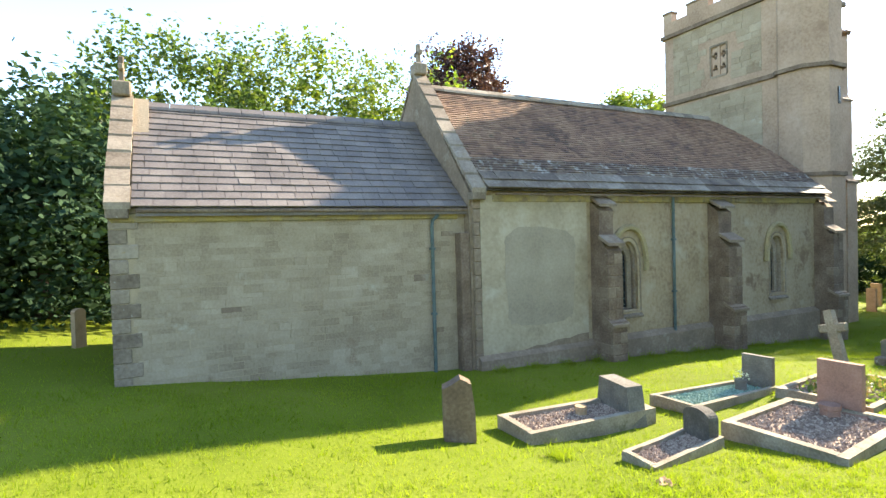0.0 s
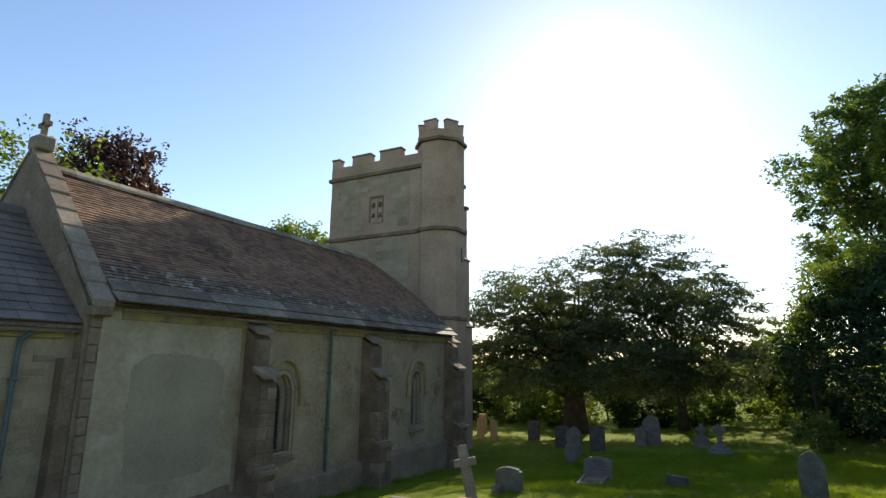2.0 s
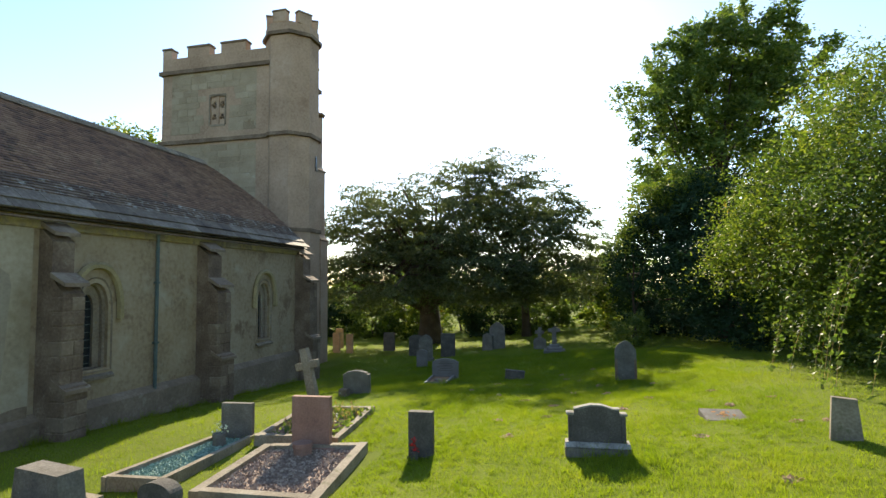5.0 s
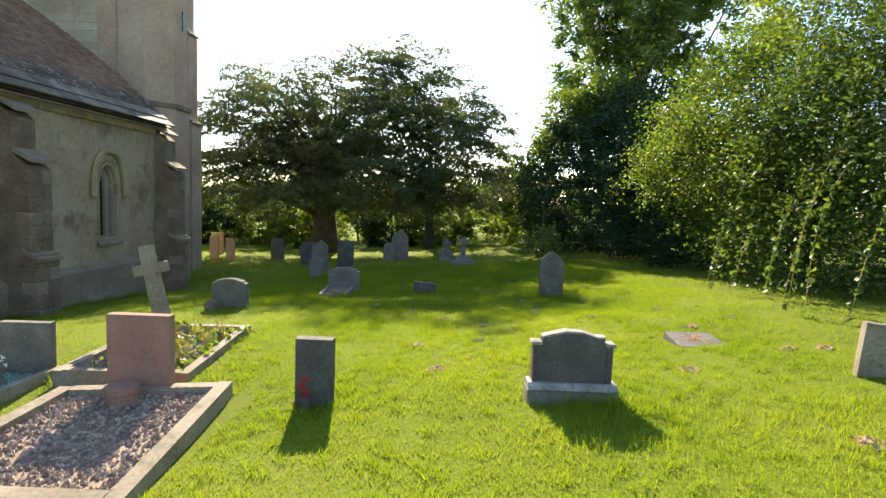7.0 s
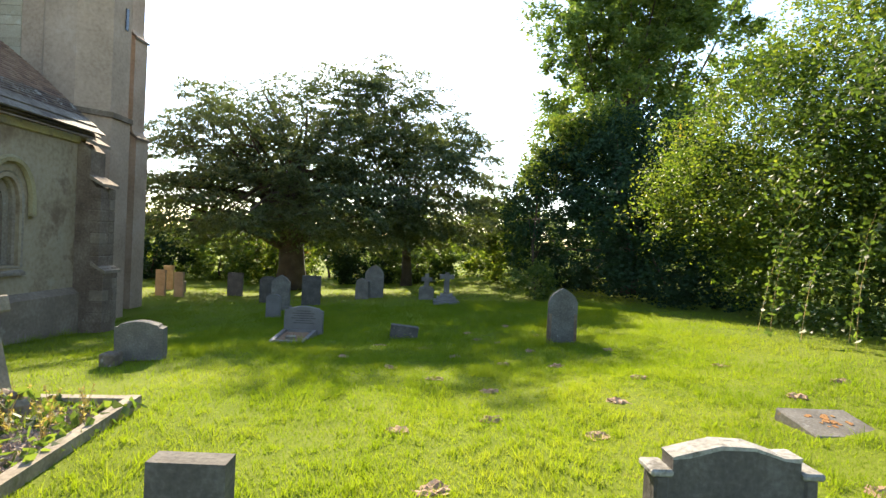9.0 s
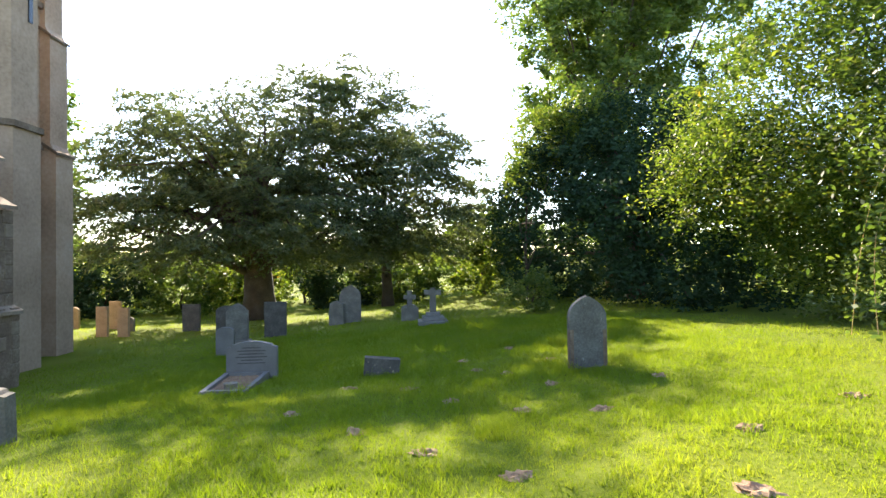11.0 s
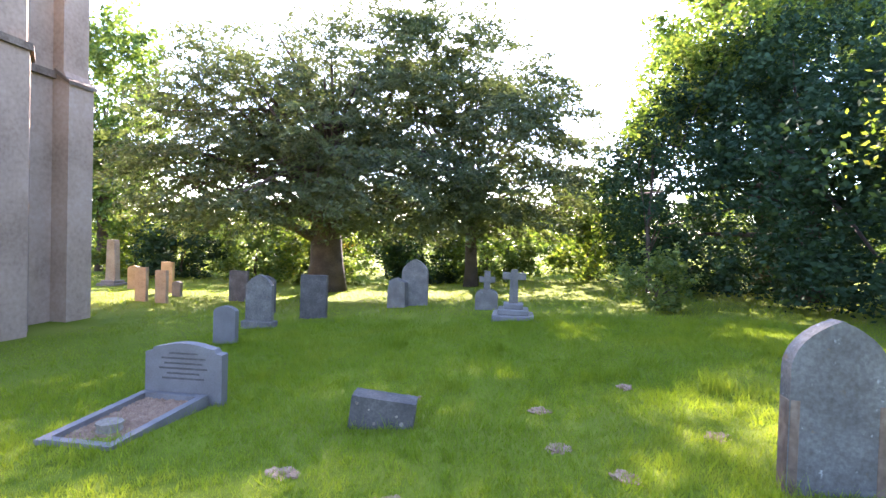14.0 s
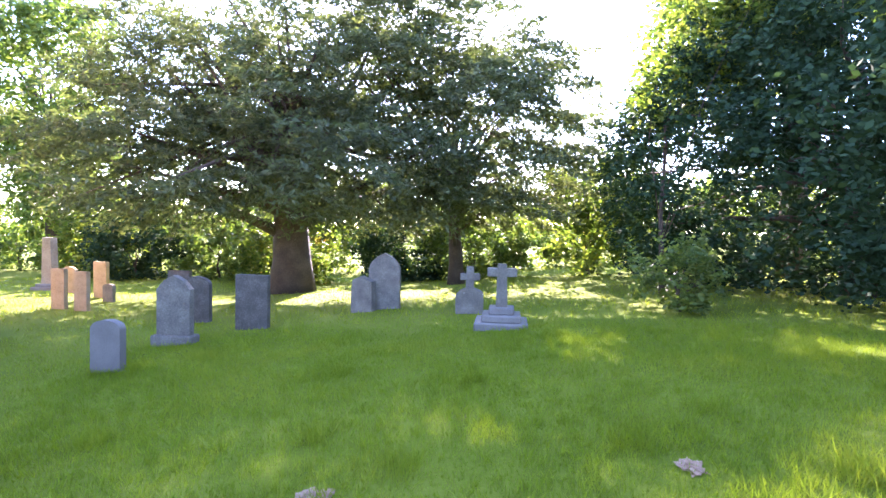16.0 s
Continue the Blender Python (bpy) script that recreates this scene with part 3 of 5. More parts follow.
def build_tower():
    tw = new("tower"); tw.parent = church; tw["label"] = "square battlemented tower with a round-cornered stair turret"
    par = 11.85
    for x0, x1, y0, y1 in ((TX0, TX0 + 0.9, TY0, TY1), (TX1 - 0.9, TX1, TY0, TY1), (TX0 + 0.9, TX1 - 0.9, TY0, TY0 + 0.9), (TX0 + 0.9, TX1 - 0.9, TY1 - 0.9, TY1)):
        b = bmesh.new()
        vs = box(b, x0, x1, y0, y1, -1.6, par)
        w = part("wall", b, ASHLAR, tw)
        if x0 == TX0:
            for dy in (-0.19, 0.19):
                c = bmesh.new(); box(c, TX0 - 0.1, TX0 + 0.35, 4.38 + dy - 0.14, 4.38 + dy + 0.14, 9.5, 10.65); cut(w, c)
            b = bmesh.new(); box(b, TX0 + 0.25, TX0 + 0.3, 3.95, 4.85, 9.45, 10.7); part("louvre", b, WOOD, tw)
            b = bmesh.new(); box(b, TX0 + 0.06, TX0 + 0.14, 4.03, 4.73, 9.45, 10.7); panel = part("pierced_panel", b, ASHLAR, tw, "pale stone panel pierced by dark foils")
            for dy in (-0.18, 0.18):
                for zz, big in ((9.82, 0), (10.32, 1)):
                    for oy, oz in ((0, 0.09), (0.085, 0), (-0.085, 0), (0, -0.09)) if big else ((0, 0.07), (0.065, -0.05), (-0.065, -0.05)):
                        c = bmesh.new()
                        prism(c, [(4.38 + dy + oy + 0.068 * math.cos(a), zz + oz + 0.068 * math.sin(a)) for a in np.linspace(0, 5.5, 8)], TX0 - 0.1, TX0 + 0.2, axis="x"); cut(panel, c)
            for a in ((3.98, 4.04, 9.45, 10.75), (4.72, 4.78, 9.45, 10.75), (4.04, 4.72, 10.67, 10.75), (4.04, 4.72, 9.4, 9.48)):
                b = bmesh.new(); box(b, TX0 - 0.03, TX0 + 0.05, a[0], a[1], a[2], a[3]); part("window_frame", b, COPING, tw)
    b = bmesh.new(); box(b, TX0 + 0.1, TX1 - 0.1, TY0 + 0.1, TY1 - 0.1, par - 0.4, par - 0.1); part("roof", b, DARKSTONE, tw)
    # string courses
    for z, d in ((par, 0.12), (8.85, 0.1), (5.02, 0.1)):
        b = bmesh.new()
        prism(b, [(TX0 - d, TY0 - d), (TX1 + d, TY0 - d), (TX1 + d, TY1 + d), (TX0 - d, TY1 + d)], z - 0.1, z + 0.06, axis="z", bevel=0.03)
        part("string_course", b, DARKSTONE, tw)
    # parapet with merlons
    for x0, x1, y0, y1 in ((TX0 - 0.02, TX0 + 0.33, TY0, TY1 + 0.02), (TX1 - 0.33, TX1 + 0.02, TY0, TY1 + 0.02), (TX0 + 0.33, TX1 - 0.33, TY0, TY0 + 0.33), (TX0 + 0.33, TX1 - 0.33, TY1 - 0.31, TY1 + 0.02)):
        b = bmesh.new(); box(b, x0, x1, y0, y1, par + 0.06, 12.47); part("parapet", b, ASHLAR, tw)
    def merlon(x0, x1, y0, y1, z0, z1):
        m = new("merlon"); m.parent = tw
        b = bmesh.new(); box(b, x0, x1, y0, y1, z0, z1 - 0.1); part("block", b, ASHLAR, m)
        b = bmesh.new(); box(b, x0 - 0.04, x1 + 0.04, y0 - 0.04, y1 + 0.04, z1 - 0.1, z1, 0.02); part("cap", b, DARKSTONE, m)
    for y0, y1 in ((TY1 - 0.4, TY1 + 0.02), (4.8, 5.85), (3.1, 4.25)):
        merlon(TX0 - 0.02, TX0 + 0.33, y0, y1, 12.47, 12.95)
        merlon(TX1 - 0.33, TX1 + 0.02, y0, y1, 12.47, 12.95)
    for x0 in (TX0 + 1.3, TX0 + 2.9):
        merlon(x0, x0 + 0.85, TY1 - 0.31, TY1 + 0.02, 12.47, 12.95)
    merlon(TX1 - 0.9, TX1 + 0.02, TY0, TY0 + 0.33, 12.47, 12.95)
    # stair turret
    tc, tr = (15.2, 1.47), 1.08
    def octo(r, ph=22.5):
        return [(tc[0] + r * math.cos(radians(ph + 45 * k)), tc[1] + r * math.sin(radians(ph + 45 * k))) for k in range(8)]
    b = bmesh.new(); prism(b, octo(tr + 0.06), -1.6, 5.0, axis="z"); part("turret_wall", b, ASHLAR, tw)
    b = bmesh.new(); prism(b, octo(tr), 5.0, 13.4, axis="z"); part("turret_wall", b, ASHLAR, tw)
    for z in (5.02, 8.85, 12.95):
        b = bmesh.new(); prism(b, octo(tr + 0.13), z - 0.08, z + 0.06, axis="z", bevel=0.03); part("string_course", b, DARKSTONE, tw)
    for k in range(6):
        a = radians(60 * k + 58)
        m = new("merlon"); m.parent = tw
        m.matrix_basis = pose(tc[0] + math.cos(a) * (tr - 0.2), tc[1] + math.sin(a) * (tr - 0.2), 13.4, 0, 0, 60 * k + 58)
        b = bmesh.new(); box(b, -0.12, 0.14, -0.30, 0.30, 0, 0.42); part("block", b, ASHLAR, m)
        b = bmesh.new(); box(b, -0.15, 0.17, -0.33, 0.33, 0.42, 0.50, 0.02); part("cap", b, DARKSTONE, m)
    b = bmesh.new(); box(b, 15.3, 15.42, 0.44, 0.52, 7.5, 8.1); part("slit", b, GLASS, tw)
    # north-west buttress with offsets and a gargoyle
    b = bmesh.new()
    o = TX1 - 0.55
    prism(b, [(TY0, -1.6), (TY0 - 0.42, -1.6), (TY0 - 0.42, 4.8), (TY0 - 0.27, 5.1), (TY0 - 0.27, 8.0), (TY0 - 0.14, 8.3), (TY0 - 0.14, 10.6), (TY0, 10.9)], o, o + 0.7, axis="x", bevel=0.02)
    part("buttress", b, ASHLAR, tw)
    for z, d in ((4.85, 0.47), (8.05, 0.32), (10.65, 0.2)):
        b = bmesh.new(); prism(b, [(TY0 - d, z - 0.06), (TY0 - d, z + 0.02), (TY0 - d + 0.4, z + 0.3), (TY0 - d + 0.4, z + 0.2)], o - 0.05, o + 0.75, axis="x"); part("weathering", b, DARKSTONE, tw)
    b = bmesh.new(); box(b, TX1 - 0.6, TX1 - 0.25, TY0 - 0.5, TY0, 10.5, 10.65, 0.06); part("gargoyle", b, DARKSTONE, tw)
    for k in range(38):
        for cx, cy in ((TX0, TY1),):
            b = bmesh.new(); l = 0.42 if k % 2 else 0.25
            box(b, cx - 0.012, cx + 0.3, cy - l, cy + 0.012, 0.3 + k * 0.3 - 1, 0.58 + k * 0.3 - 1, 0.012); part("quoin", b, ASHLAR, tw)


build_tower()


# ---- graves ----
def stone_outline(kind, w, h):
    a = w / 2
    if kind == "flat":
        return [(-a, 0), (a, 0), (a, h), (-a, h)]
    if kind == "round":
        return [(-a, 0), (a, 0)] + [(a * math.cos(t), h - a * 0.55 + a * 0.55 * math.sin(t)) for t in np.linspace(0, math.pi, 13)]
    if kind == "gothic":
        r = [(-a + 2 * a * math.cos(p), h - 1.15 * a + 1.15 / 0.866 * a * math.sin(p)) for p in np.linspace(0, math.pi / 3, 9)]
        return [(-a, 0), (a, 0)] + r + [(-x, z) for x, z in reversed(r[:-1])]
    if kind == "shoulder":
        return [(-a, 0), (a, 0), (a, h * 0.88), (a * 0.9, h * 0.88), (a * 0.86, h * 0.93), (a * 0.55, h * 0.97), (0, h), (-a * 0.55, h * 0.97), (-a * 0.86, h * 0.93), (-a * 0.9, h * 0.88), (-a, h * 0.88)]
    if kind == "stepped":
        r = [(a, h * 0.79), (a * 0.82, h * 0.79), (a * 0.82, h * 0.895), (a * 0.6, h * 0.908), (a * 0.2, h * 0.968)]
        return [(-a, 0), (a, 0)] + r + [(-x, z) for x, z in reversed(r)]
    if kind == "crest":
        r = [(a, h * 0.84), (a * 0.84, h * 0.86), (a * 0.78, h * 0.92)] + [(a * x, h * (1 - 0.08 * (x / 0.7) ** 2)) for x in (0.6, 0.4, 0.2)]
        return [(-a, 0), (a, 0)] + r + [(0, h)] + [(-x, z) for x, z in reversed(r)]
    if kind == "peak":
        return [(-a, 0), (a, 0), (a, h * 0.8), (a * 0.55, h * 0.93), (0, h), (-a * 0.55, h * 0.93), (-a, h * 0.8)]
    if kind == "rough":
        return [(-a, 0), (a, 0), (a * 1.0, h * 0.5), (a * 0.85, h * 0.9), (a * 0.5, h * 0.96), (a * 0.2, h), (-a * 0.3, h * 0.93), (-a * 0.9, h * 0.86), (-a * 0.95, h * 0.4)]
    if kind == "taper":
        return [(-a * 1.15, 0), (a * 1.15, 0), (a * 0.85, h), (-a * 0.8, h * 0.97)]


def headstone(x, y, w, h, t, kind, material, label, turn=90, lean=0, tilt=0, base=None, sink=0.15, group="churchyard headstones"):
    """A headstone whose face looks east; turn swings it round."""
    s = thing("headstone", label, "headstone", (x, y, gz(x, y)), 0, group)
    s.matrix_basis = pose(x, y, gz(x, y), 0, 0, turn) @ pose(0, 0, 0, lean, tilt, 0)
    b = bmesh.new()
    prism(b, [(px, pz - sink if pz == 0 else pz) for px, pz in stone_outline(kind, w, h)], -t / 2, t / 2, bevel=0.012)
    part("slab", b, material, s)
    if base:
        bw, bh, bt, bmat = base
        b = bmesh.new(); box(b, -bw / 2, bw / 2, -bt / 2, bt / 2, -sink, bh, 0.02); part("base", b, bmat, s)
    return s


def kerb_set(corners, height, width, fill, label, material=KERB, fill_name="gravel", lift=0.0):
    """A grave surround: four kerbs round a bed of chippings. corners in order, metres."""
    cx, cy = sum(c[0] for c in corners) / 4, sum(c[1] for c in corners) / 4
    zc = max(gz(*c) for c in corners) * 0.5 + gz(cx, cy) * 0.5 + lift
    s = thing("grave_surround", label, "grave", (cx, cy, zc), 0, "kerbed graves")
    loc = [Vector((a - cx, b - cy, 0)) for a, b in corners]
    for k in range(4):
        p, q = loc[k], loc[(k + 1) % 4]
        d = (q - p).normalized(); nrm = Vector((-d.y, d.x, 0))
        if (nrm.dot(-p)) < 0:
            nrm = -nrm
        b = bmesh.new()
        e = width if k % 2 else 0
        p2, q2 = p + d * e, q - d * e
        prism(b, [(v.x, v.y) for v in (p2, q2, q2 + nrm * width, p2 + nrm * width)], -0.35, height + 0.004 * k, axis="z", bevel=0.012)
        part("kerb", b, material, s)
    b = bmesh.new(); prism(b, [(v.x * 0.95, v.y * 0.95) for v in loc], -0.3, height - 0.06, axis="z"); part("bed", b, fill, s)
    r = np.random.default_rng(int(abs(cx) * 100))
    n = 2600
    u, v = r.random(n), r.random(n)
    P = [np.array(c[:2]) for c in loc]
    pts = (P[0] * ((1 - u) * (1 - v))[:, None] + P[1] * (u * (1 - v))[:, None] + P[2] * (u * v)[:, None] + P[3] * ((1 - u) * v)[:, None]) * 0.9
    sz = r.uniform(0.012, 0.028, n)
    base = np.array([(1, 0, 0), (-.5, .87, 0), (-.5, -.87, 0), (0, 0, 0.8)])
    ang = r.random(n) * 6.28
    c_, s_ = np.cos(ang), np.sin(ang)
    V = base[None] * sz[:, None, None]
    V = np.stack([V[..., 0] * c_[:, None] - V[..., 1] * s_[:, None], V[..., 0] * s_[:, None] + V[..., 1] * c_[:, None], V[..., 2]], -1)
    V += np.concatenate([pts, np.full((n, 1), height - 0.055)], 1)[:, None]
    F = np.array([(0, 1, 3), (1, 2, 3), (2, 0, 3)])[None] + (np.arange(n) * 4)[:, None, None]
    o = from_arrays(fill_name, V.reshape(-1, 3), F.reshape(-1, 3), fill, s); o["kind"] = "stuff"
    return s


def vase(x, y, z, r=0.1, h=0.2, material=RED, flower=None, label="small stone flower vase"):
    s = thing("flower_vase", label, "vase", (x, y, z))
    b = bmesh.new(); tube(b, [(0, 0, 0), (0, 0, h * 0.7), (0, 0, h * 0.75), (0, 0, h)], [r, r * 0.92, r * 1.05, r * 1.02], 12); part("body", b, material, s)
    if flower:
        rr = random.Random(int(x * 99)); b = bmesh.new()
        for k in range(26):
            a, d = rr.uniform(0, 6.3), rr.uniform(0, r * 1.3); p = Vector((math.cos(a) * d, math.sin(a) * d, h + rr.uniform(0.0, 0.16)))
            vs = [b.verts.new(p + Vector((rr.uniform(-1, 1), rr.uniform(-1, 1), rr.uniform(-1, 1))) * 0.035) for _ in range(3)]
            b.faces.new(vs)
        fl = part("flowers", b, flower, s); fl["kind"] = "stuff"
    return s


def stone_cross(x, y, h, w, material, label, turn=90, tilt=0, steps=0, thick=0.13):
    s = thing("stone_cross", label, "grave cross", (x, y, gz(x, y)), 0, "churchyard crosses")
    s.matrix_basis = pose(x, y, gz(x, y), 0, 0, turn)
    z = 0
    for k in range(steps):
        b = bmesh.new(); q = (0.42 - 0.11 * k); box(b, -q, q, -q, q, z - (0.15 if k == 0 else 0), z + 0.11, 0.015); part("step", b, BLUE, s); z += 0.11
    c = new("cross"); c.parent = s; c.matrix_basis = pose(0, 0, z, 0, tilt, 0)
    b = bmesh.new(); hh = h - z
    prism(b, [(-thick * .75, -0.1), (thick * .75, -0.1), (thick * .55, hh), (-thick * .55, hh)], -thick / 2, thick / 2, bevel=0.012); part("shaft", b, material, c)
    for sx in (-1, 1):
        b = bmesh.new(); x0, x1 = sorted((sx * thick * 0.5, sx * w / 2)); box(b, x0, x1, -thick * 0.45, thick * 0.45, hh * 0.70, hh * 0.70 + thick * 1.1, 0.012); part("arm", b, material, c)
    return s


def build_graves():
    # two-tone big kerb with the red sandstone slab
    kerb_set([(0.55, -5.45), (2.3, -5.3), (2.62, -6.72), (0.6, -6.95)], 0.14, 0.12, GRAVEL, "weathered stone kerb grave filled with pink-brown gravel", lift=0.0)
    headstone(2.45, -5.95, 0.56, 0.84, 0.10, "flat", RED, "plain upright red sandstone headstone on a kerbed gravel grave", turn=93, base=(0.74, 0.16, 0.26, RED))
    vase(2.14, -5.97, gz(2.1, -5.95) + 0.06, 0.13, 0.24, RED, label="round red stone vase in front of a red headstone")
    # low grave with the sloping stone
    kerb_set([(-1.75, -3.5), (0.5, -3.7), (0.4, -4.5), (-1.8, -4.4)], 0.2, 0.1, GRAVEL, "long low kerb grave of brown stone filled with gravel")
    headstone(0.12, -4.08, 0.80, 0.62, 0.28, "taper", GREY, "squat tapering grey headstone at the head of a kerbed grave", turn=82)
    vase(-0.6, -4.0, gz(-.6, -4.0) + 0.13, 0.09, 0.2, BUFF, label="small buff stone pot on a gravel grave")
    # small rough one
    kerb_set([(-1.2, -5.4), (0.15, -5.25), (0.2, -5.75), (-1.25, -5.95)], 0.08, 0.07, GRAVEL, "small narrow kerb grave with light gravel")
    headstone(0.08, -5.5, 0.42, 0.5, 0.16, "round", DARKGREY, "small rough round-topped dark headstone at the head of a small grave", turn=84)
    # leaning old stone near the path's start
    headstone(-2.6, -3.9, 0.43, 0.88, 0.2, "rough", DARKSTONE, "old broken-topped leaning headstone crusted with lichen", turn=-22, lean=4, tilt=-2)
    # green chippings grave
    kerb_set([(1.1, -3.75), (3.2, -3.95), (3.25, -4.6), (1.15, -4.6)], 0.12, 0.08, GREENCHIP, "kerbed grave with pale green glass chippings")
    headstone(3.15, -4.3, 0.52, 0.62, 0.09, "flat", GREY, "plain square grey headstone beside a green chippings grave", turn=95)
    vase(2.75, -4.25, gz(2.75, -4.25) + 0.05, 0.1, 0.2, GREY, WHITE, "grey stone vase holding a green and white posy")
    # ivy-grown grave with the leaning cross
    kerb_set([(2.9, -4.75), (4.95, -4.55), (5.1, -5.9), (3.0, -6.1)], 0.1, 0.1, GRAVEL, "overgrown kerb grave round a leaning stone cross")
    stone_cross(4.75, -4.9, 1.3, 0.46, KERB, "leaning weathered stone cross standing in a heap of rubble and ivy", turn=88, tilt=13)
    # plain pillar stone and the broad based one
    headstone(2.45, -7.55, 0.33, 0.60, 0.12, "flat", DARKGREY, "narrow dark upright headstone with a red flower at its foot", turn=91, base=(0.37, 0.03, 0.16, DARKGREY))
    vase(2.3, -7.5, gz(2.3, -7.5) + 0.0, 0.05, 0.1, DARKGREY, PETAL, "tiny pot of red flowers against a narrow headstone")
    h = headstone(2.4, -9.82, 0.66, 0.62, 0.10, "stepped", DARKGREY, "broad dark headstone with stepped shoulders and a lichened top paled for sun", turn=92, base=(0.78, 0.12, 0.26, GREY))
    # thin cap whose pale colour includes the sun on the stone's top
    top = [(0.27, 0.555), (0.20, 0.563), (0.07, 0.60), (-0.07, 0.60), (-0.20, 0.563), (-0.27, 0.555)]
    b = bmesh.new()
    prism(b, top + [(x * 1.015, z + 0.016 + 0.006 * math.sin(40 * x)) for x, z in reversed(top)], -0.053, 0.053, bevel=0.004); part("cap", b, PALECAP, h, "lichened coping paled for sun")
    for sx in (-1, 1):
        b = bmesh.new(); x0, x1 = sorted((sx * 0.272, sx * 0.365)); box(b, x0, x1, -0.07, 0.07, 0.488, 0.518, 0.008); part("shoulder_moulding", b, PALECAP, h, "pale moulded shoulder")
        b = bmesh.new(); x0, x1 = sorted((sx * 0.285, sx * 0.345)); box(b, x0, x1, -0.06, 0.06, 0.115, 0.488, 0.01); part("side_band", b, DARKGREY, h)
    b = bmesh.new(); prism(b, [(-0.142, 0.12), (0.142, 0.12), (0.085, 0.165), (-0.085, 0.165)], -0.385, 0.385, axis="x", bevel=0.005); part("plinth_chamfer", b, PALECAP, h)
    # flat slab and right-hand stone
    s = thing("ledger_slab", "square grey ledger stone lying askew in the grass with orange lichen", "grave slab", (4.45, -11.78, gz(4.45, -11.78) + 0.05))
    s.matrix_basis = pose(4.45, -11.78, gz(4.45, -11.78) - 0.005, 0, -9, 3)
    b = bmesh.new(); box(b, -0.24, 0.24, -0.3, 0.3, -0.06, 0.05, 0.01); led = part("slab", b, GREY, s)
    rl = random.Random(12)
    for k in range(16):
        b = bmesh.new(); u, v, q = 0.02 + rl.gauss(0, 0.06), rl.gauss(0, 0.07), rl.uniform(0.012, 0.034)
        prism(b, [(u + q * math.cos(a) * rl.uniform(.6, 1.3), v + q * math.sin(a) * rl.uniform(.6, 1.3)) for a in np.linspace(0, 5.6, 9)], 0.05, 0.052 + 0.0003 * k, axis="z"); part("lichen_patch", b, RUST, led, "orange lichen patch")
    headstone(2.75, -12.68, 0.30, 0.5, 0.1, "taper", KERB, "small square grey headstone at the foot of the bushes", turn=75)
    # low wide stone by the church side
    headstone(7.6, -4.52, 0.64, 0.55, 0.15, "crest", GREY, "low wide grey headstone in the sunlit grass", turn=94, lean=-3)
    s = thing("stone_block", "small pale stone block beside a low headstone", "stone block", (7.15, -4.38, gz(7.15, -4.38))); b = bmesh.new(); box(b, -0.11, 0.11, -0.10, 0.10, -0.1, 0.17, 0.02); part("block", b, COPING, s)
    # tall gothic stone
    gs = headstone(10.0, -10.9, 0.52, 1.0, 0.13, "gothic", LICHSTONE, "tall pointed grey headstone blotched with orange and white lichen", turn=89, lean=1)
    for sx in (-1, 1):
        b = bmesh.new(); x0, x1 = sorted((sx * 0.195, sx * 0.264)); box(b, x0, x1, -0.068, 0.068, -0.12, 0.54, 0.012); part("side_band", b, DARKSTONE, gs, "brown lichened edge of a gothic headstone")
    # low kerb with rounded stone
    nd = headstone(11.5, -5.8, 0.80, 0.62, 0.12, "crest", BLUE, "blue-grey granite headstone with a shaped top and worn lettering", turn=93)
    n = nd
    for k, (z, w) in enumerate(((0.51, 0.30), (0.46, 0.46), (0.41, 0.40), (0.36, 0.50), (0.31, 0.34), (0.26, 0.44))):
        b = bmesh.new(); box(b, -w / 2, w / 2, -0.064, -0.06, z, z + 0.018); box(b, -w / 2, w / 2, 0.06, 0.064, z, z + 0.018); part("inscription_line", b, DARKGREY, n)
    kerb_set([(10.1, -5.5), (11.4, -5.4), (11.4, -6.1), (10.1, -6.15)], 0.05, 0.07, EARTH, "low granite kerb grave holding dark earth", material=BLUE)
    vase(10.5, -5.8, gz(10.5, -5.8) + 0.02, 0.1, 0.07, KERB, label="low round stone flower holder on a grave")
    headstone(15.15, -4.05, 0.4, 0.66, 0.12, "round", BLUE, "small round-topped blue-grey headstone", turn=92)
    blk = headstone(11.1, -7.93, 0.55, 0.26, 0.24, "flat", DARKGREY, "low dark speckled block headstone sunk in the grass", turn=97, tilt=-6)
    rl = random.Random(3)
    for k in range(6):
        b = bmesh.new(); u, v, q = rl.uniform(-0.24, 0.24), rl.uniform(0.04, 0.22), rl.uniform(0.008, 0.02)
        prism(b, [(u + q * math.cos(a) * rl.uniform(.7, 1.2), v + q * math.sin(a) * rl.uniform(.7, 1.2)) for a in np.linspace(0, 5.6, 8)], 0.12, 0.124); part("lichen_patch", b, COPING, blk)
    headstone(17.0, -3.7, 0.56, 1.12, 0.13, "peak", GREY, "tall peaked headstone on a plinth under the yew", turn=92, base=(0.68, 0.16, 0.3, GREY))
    headstone(18.3, -4.35, 0.62, 1.0, 0.12, "flat", DARKGREY, "dark square headstone under the yew", turn=90)
    headstone(19.3, -2.6, 0.62, 0.95, 0.12, "round", DARKGREY, "dark round-topped headstone in deep shade", turn=90)
    headstone(21.0, -6.15, 0.72, 1.28, 0.16, "gothic", GREY, "large rounded headstone with a rocky mound beside it", turn=91)
    headstone(20.7, -5.75, 0.5, 0.8, 0.3, "rough", GREY, "rough rock-like memorial overgrown at its foot", turn=85)
    stone_cross(17.75, -8.9, 1.02, 0.48, GREY, "stone cross on stepped granite base in front of the yew", turn=91, steps=3)
    stone_cross(19.9, -8.2, 0.95, 0.4, GREY, "small stone cross set on a rounded rock", turn=92)
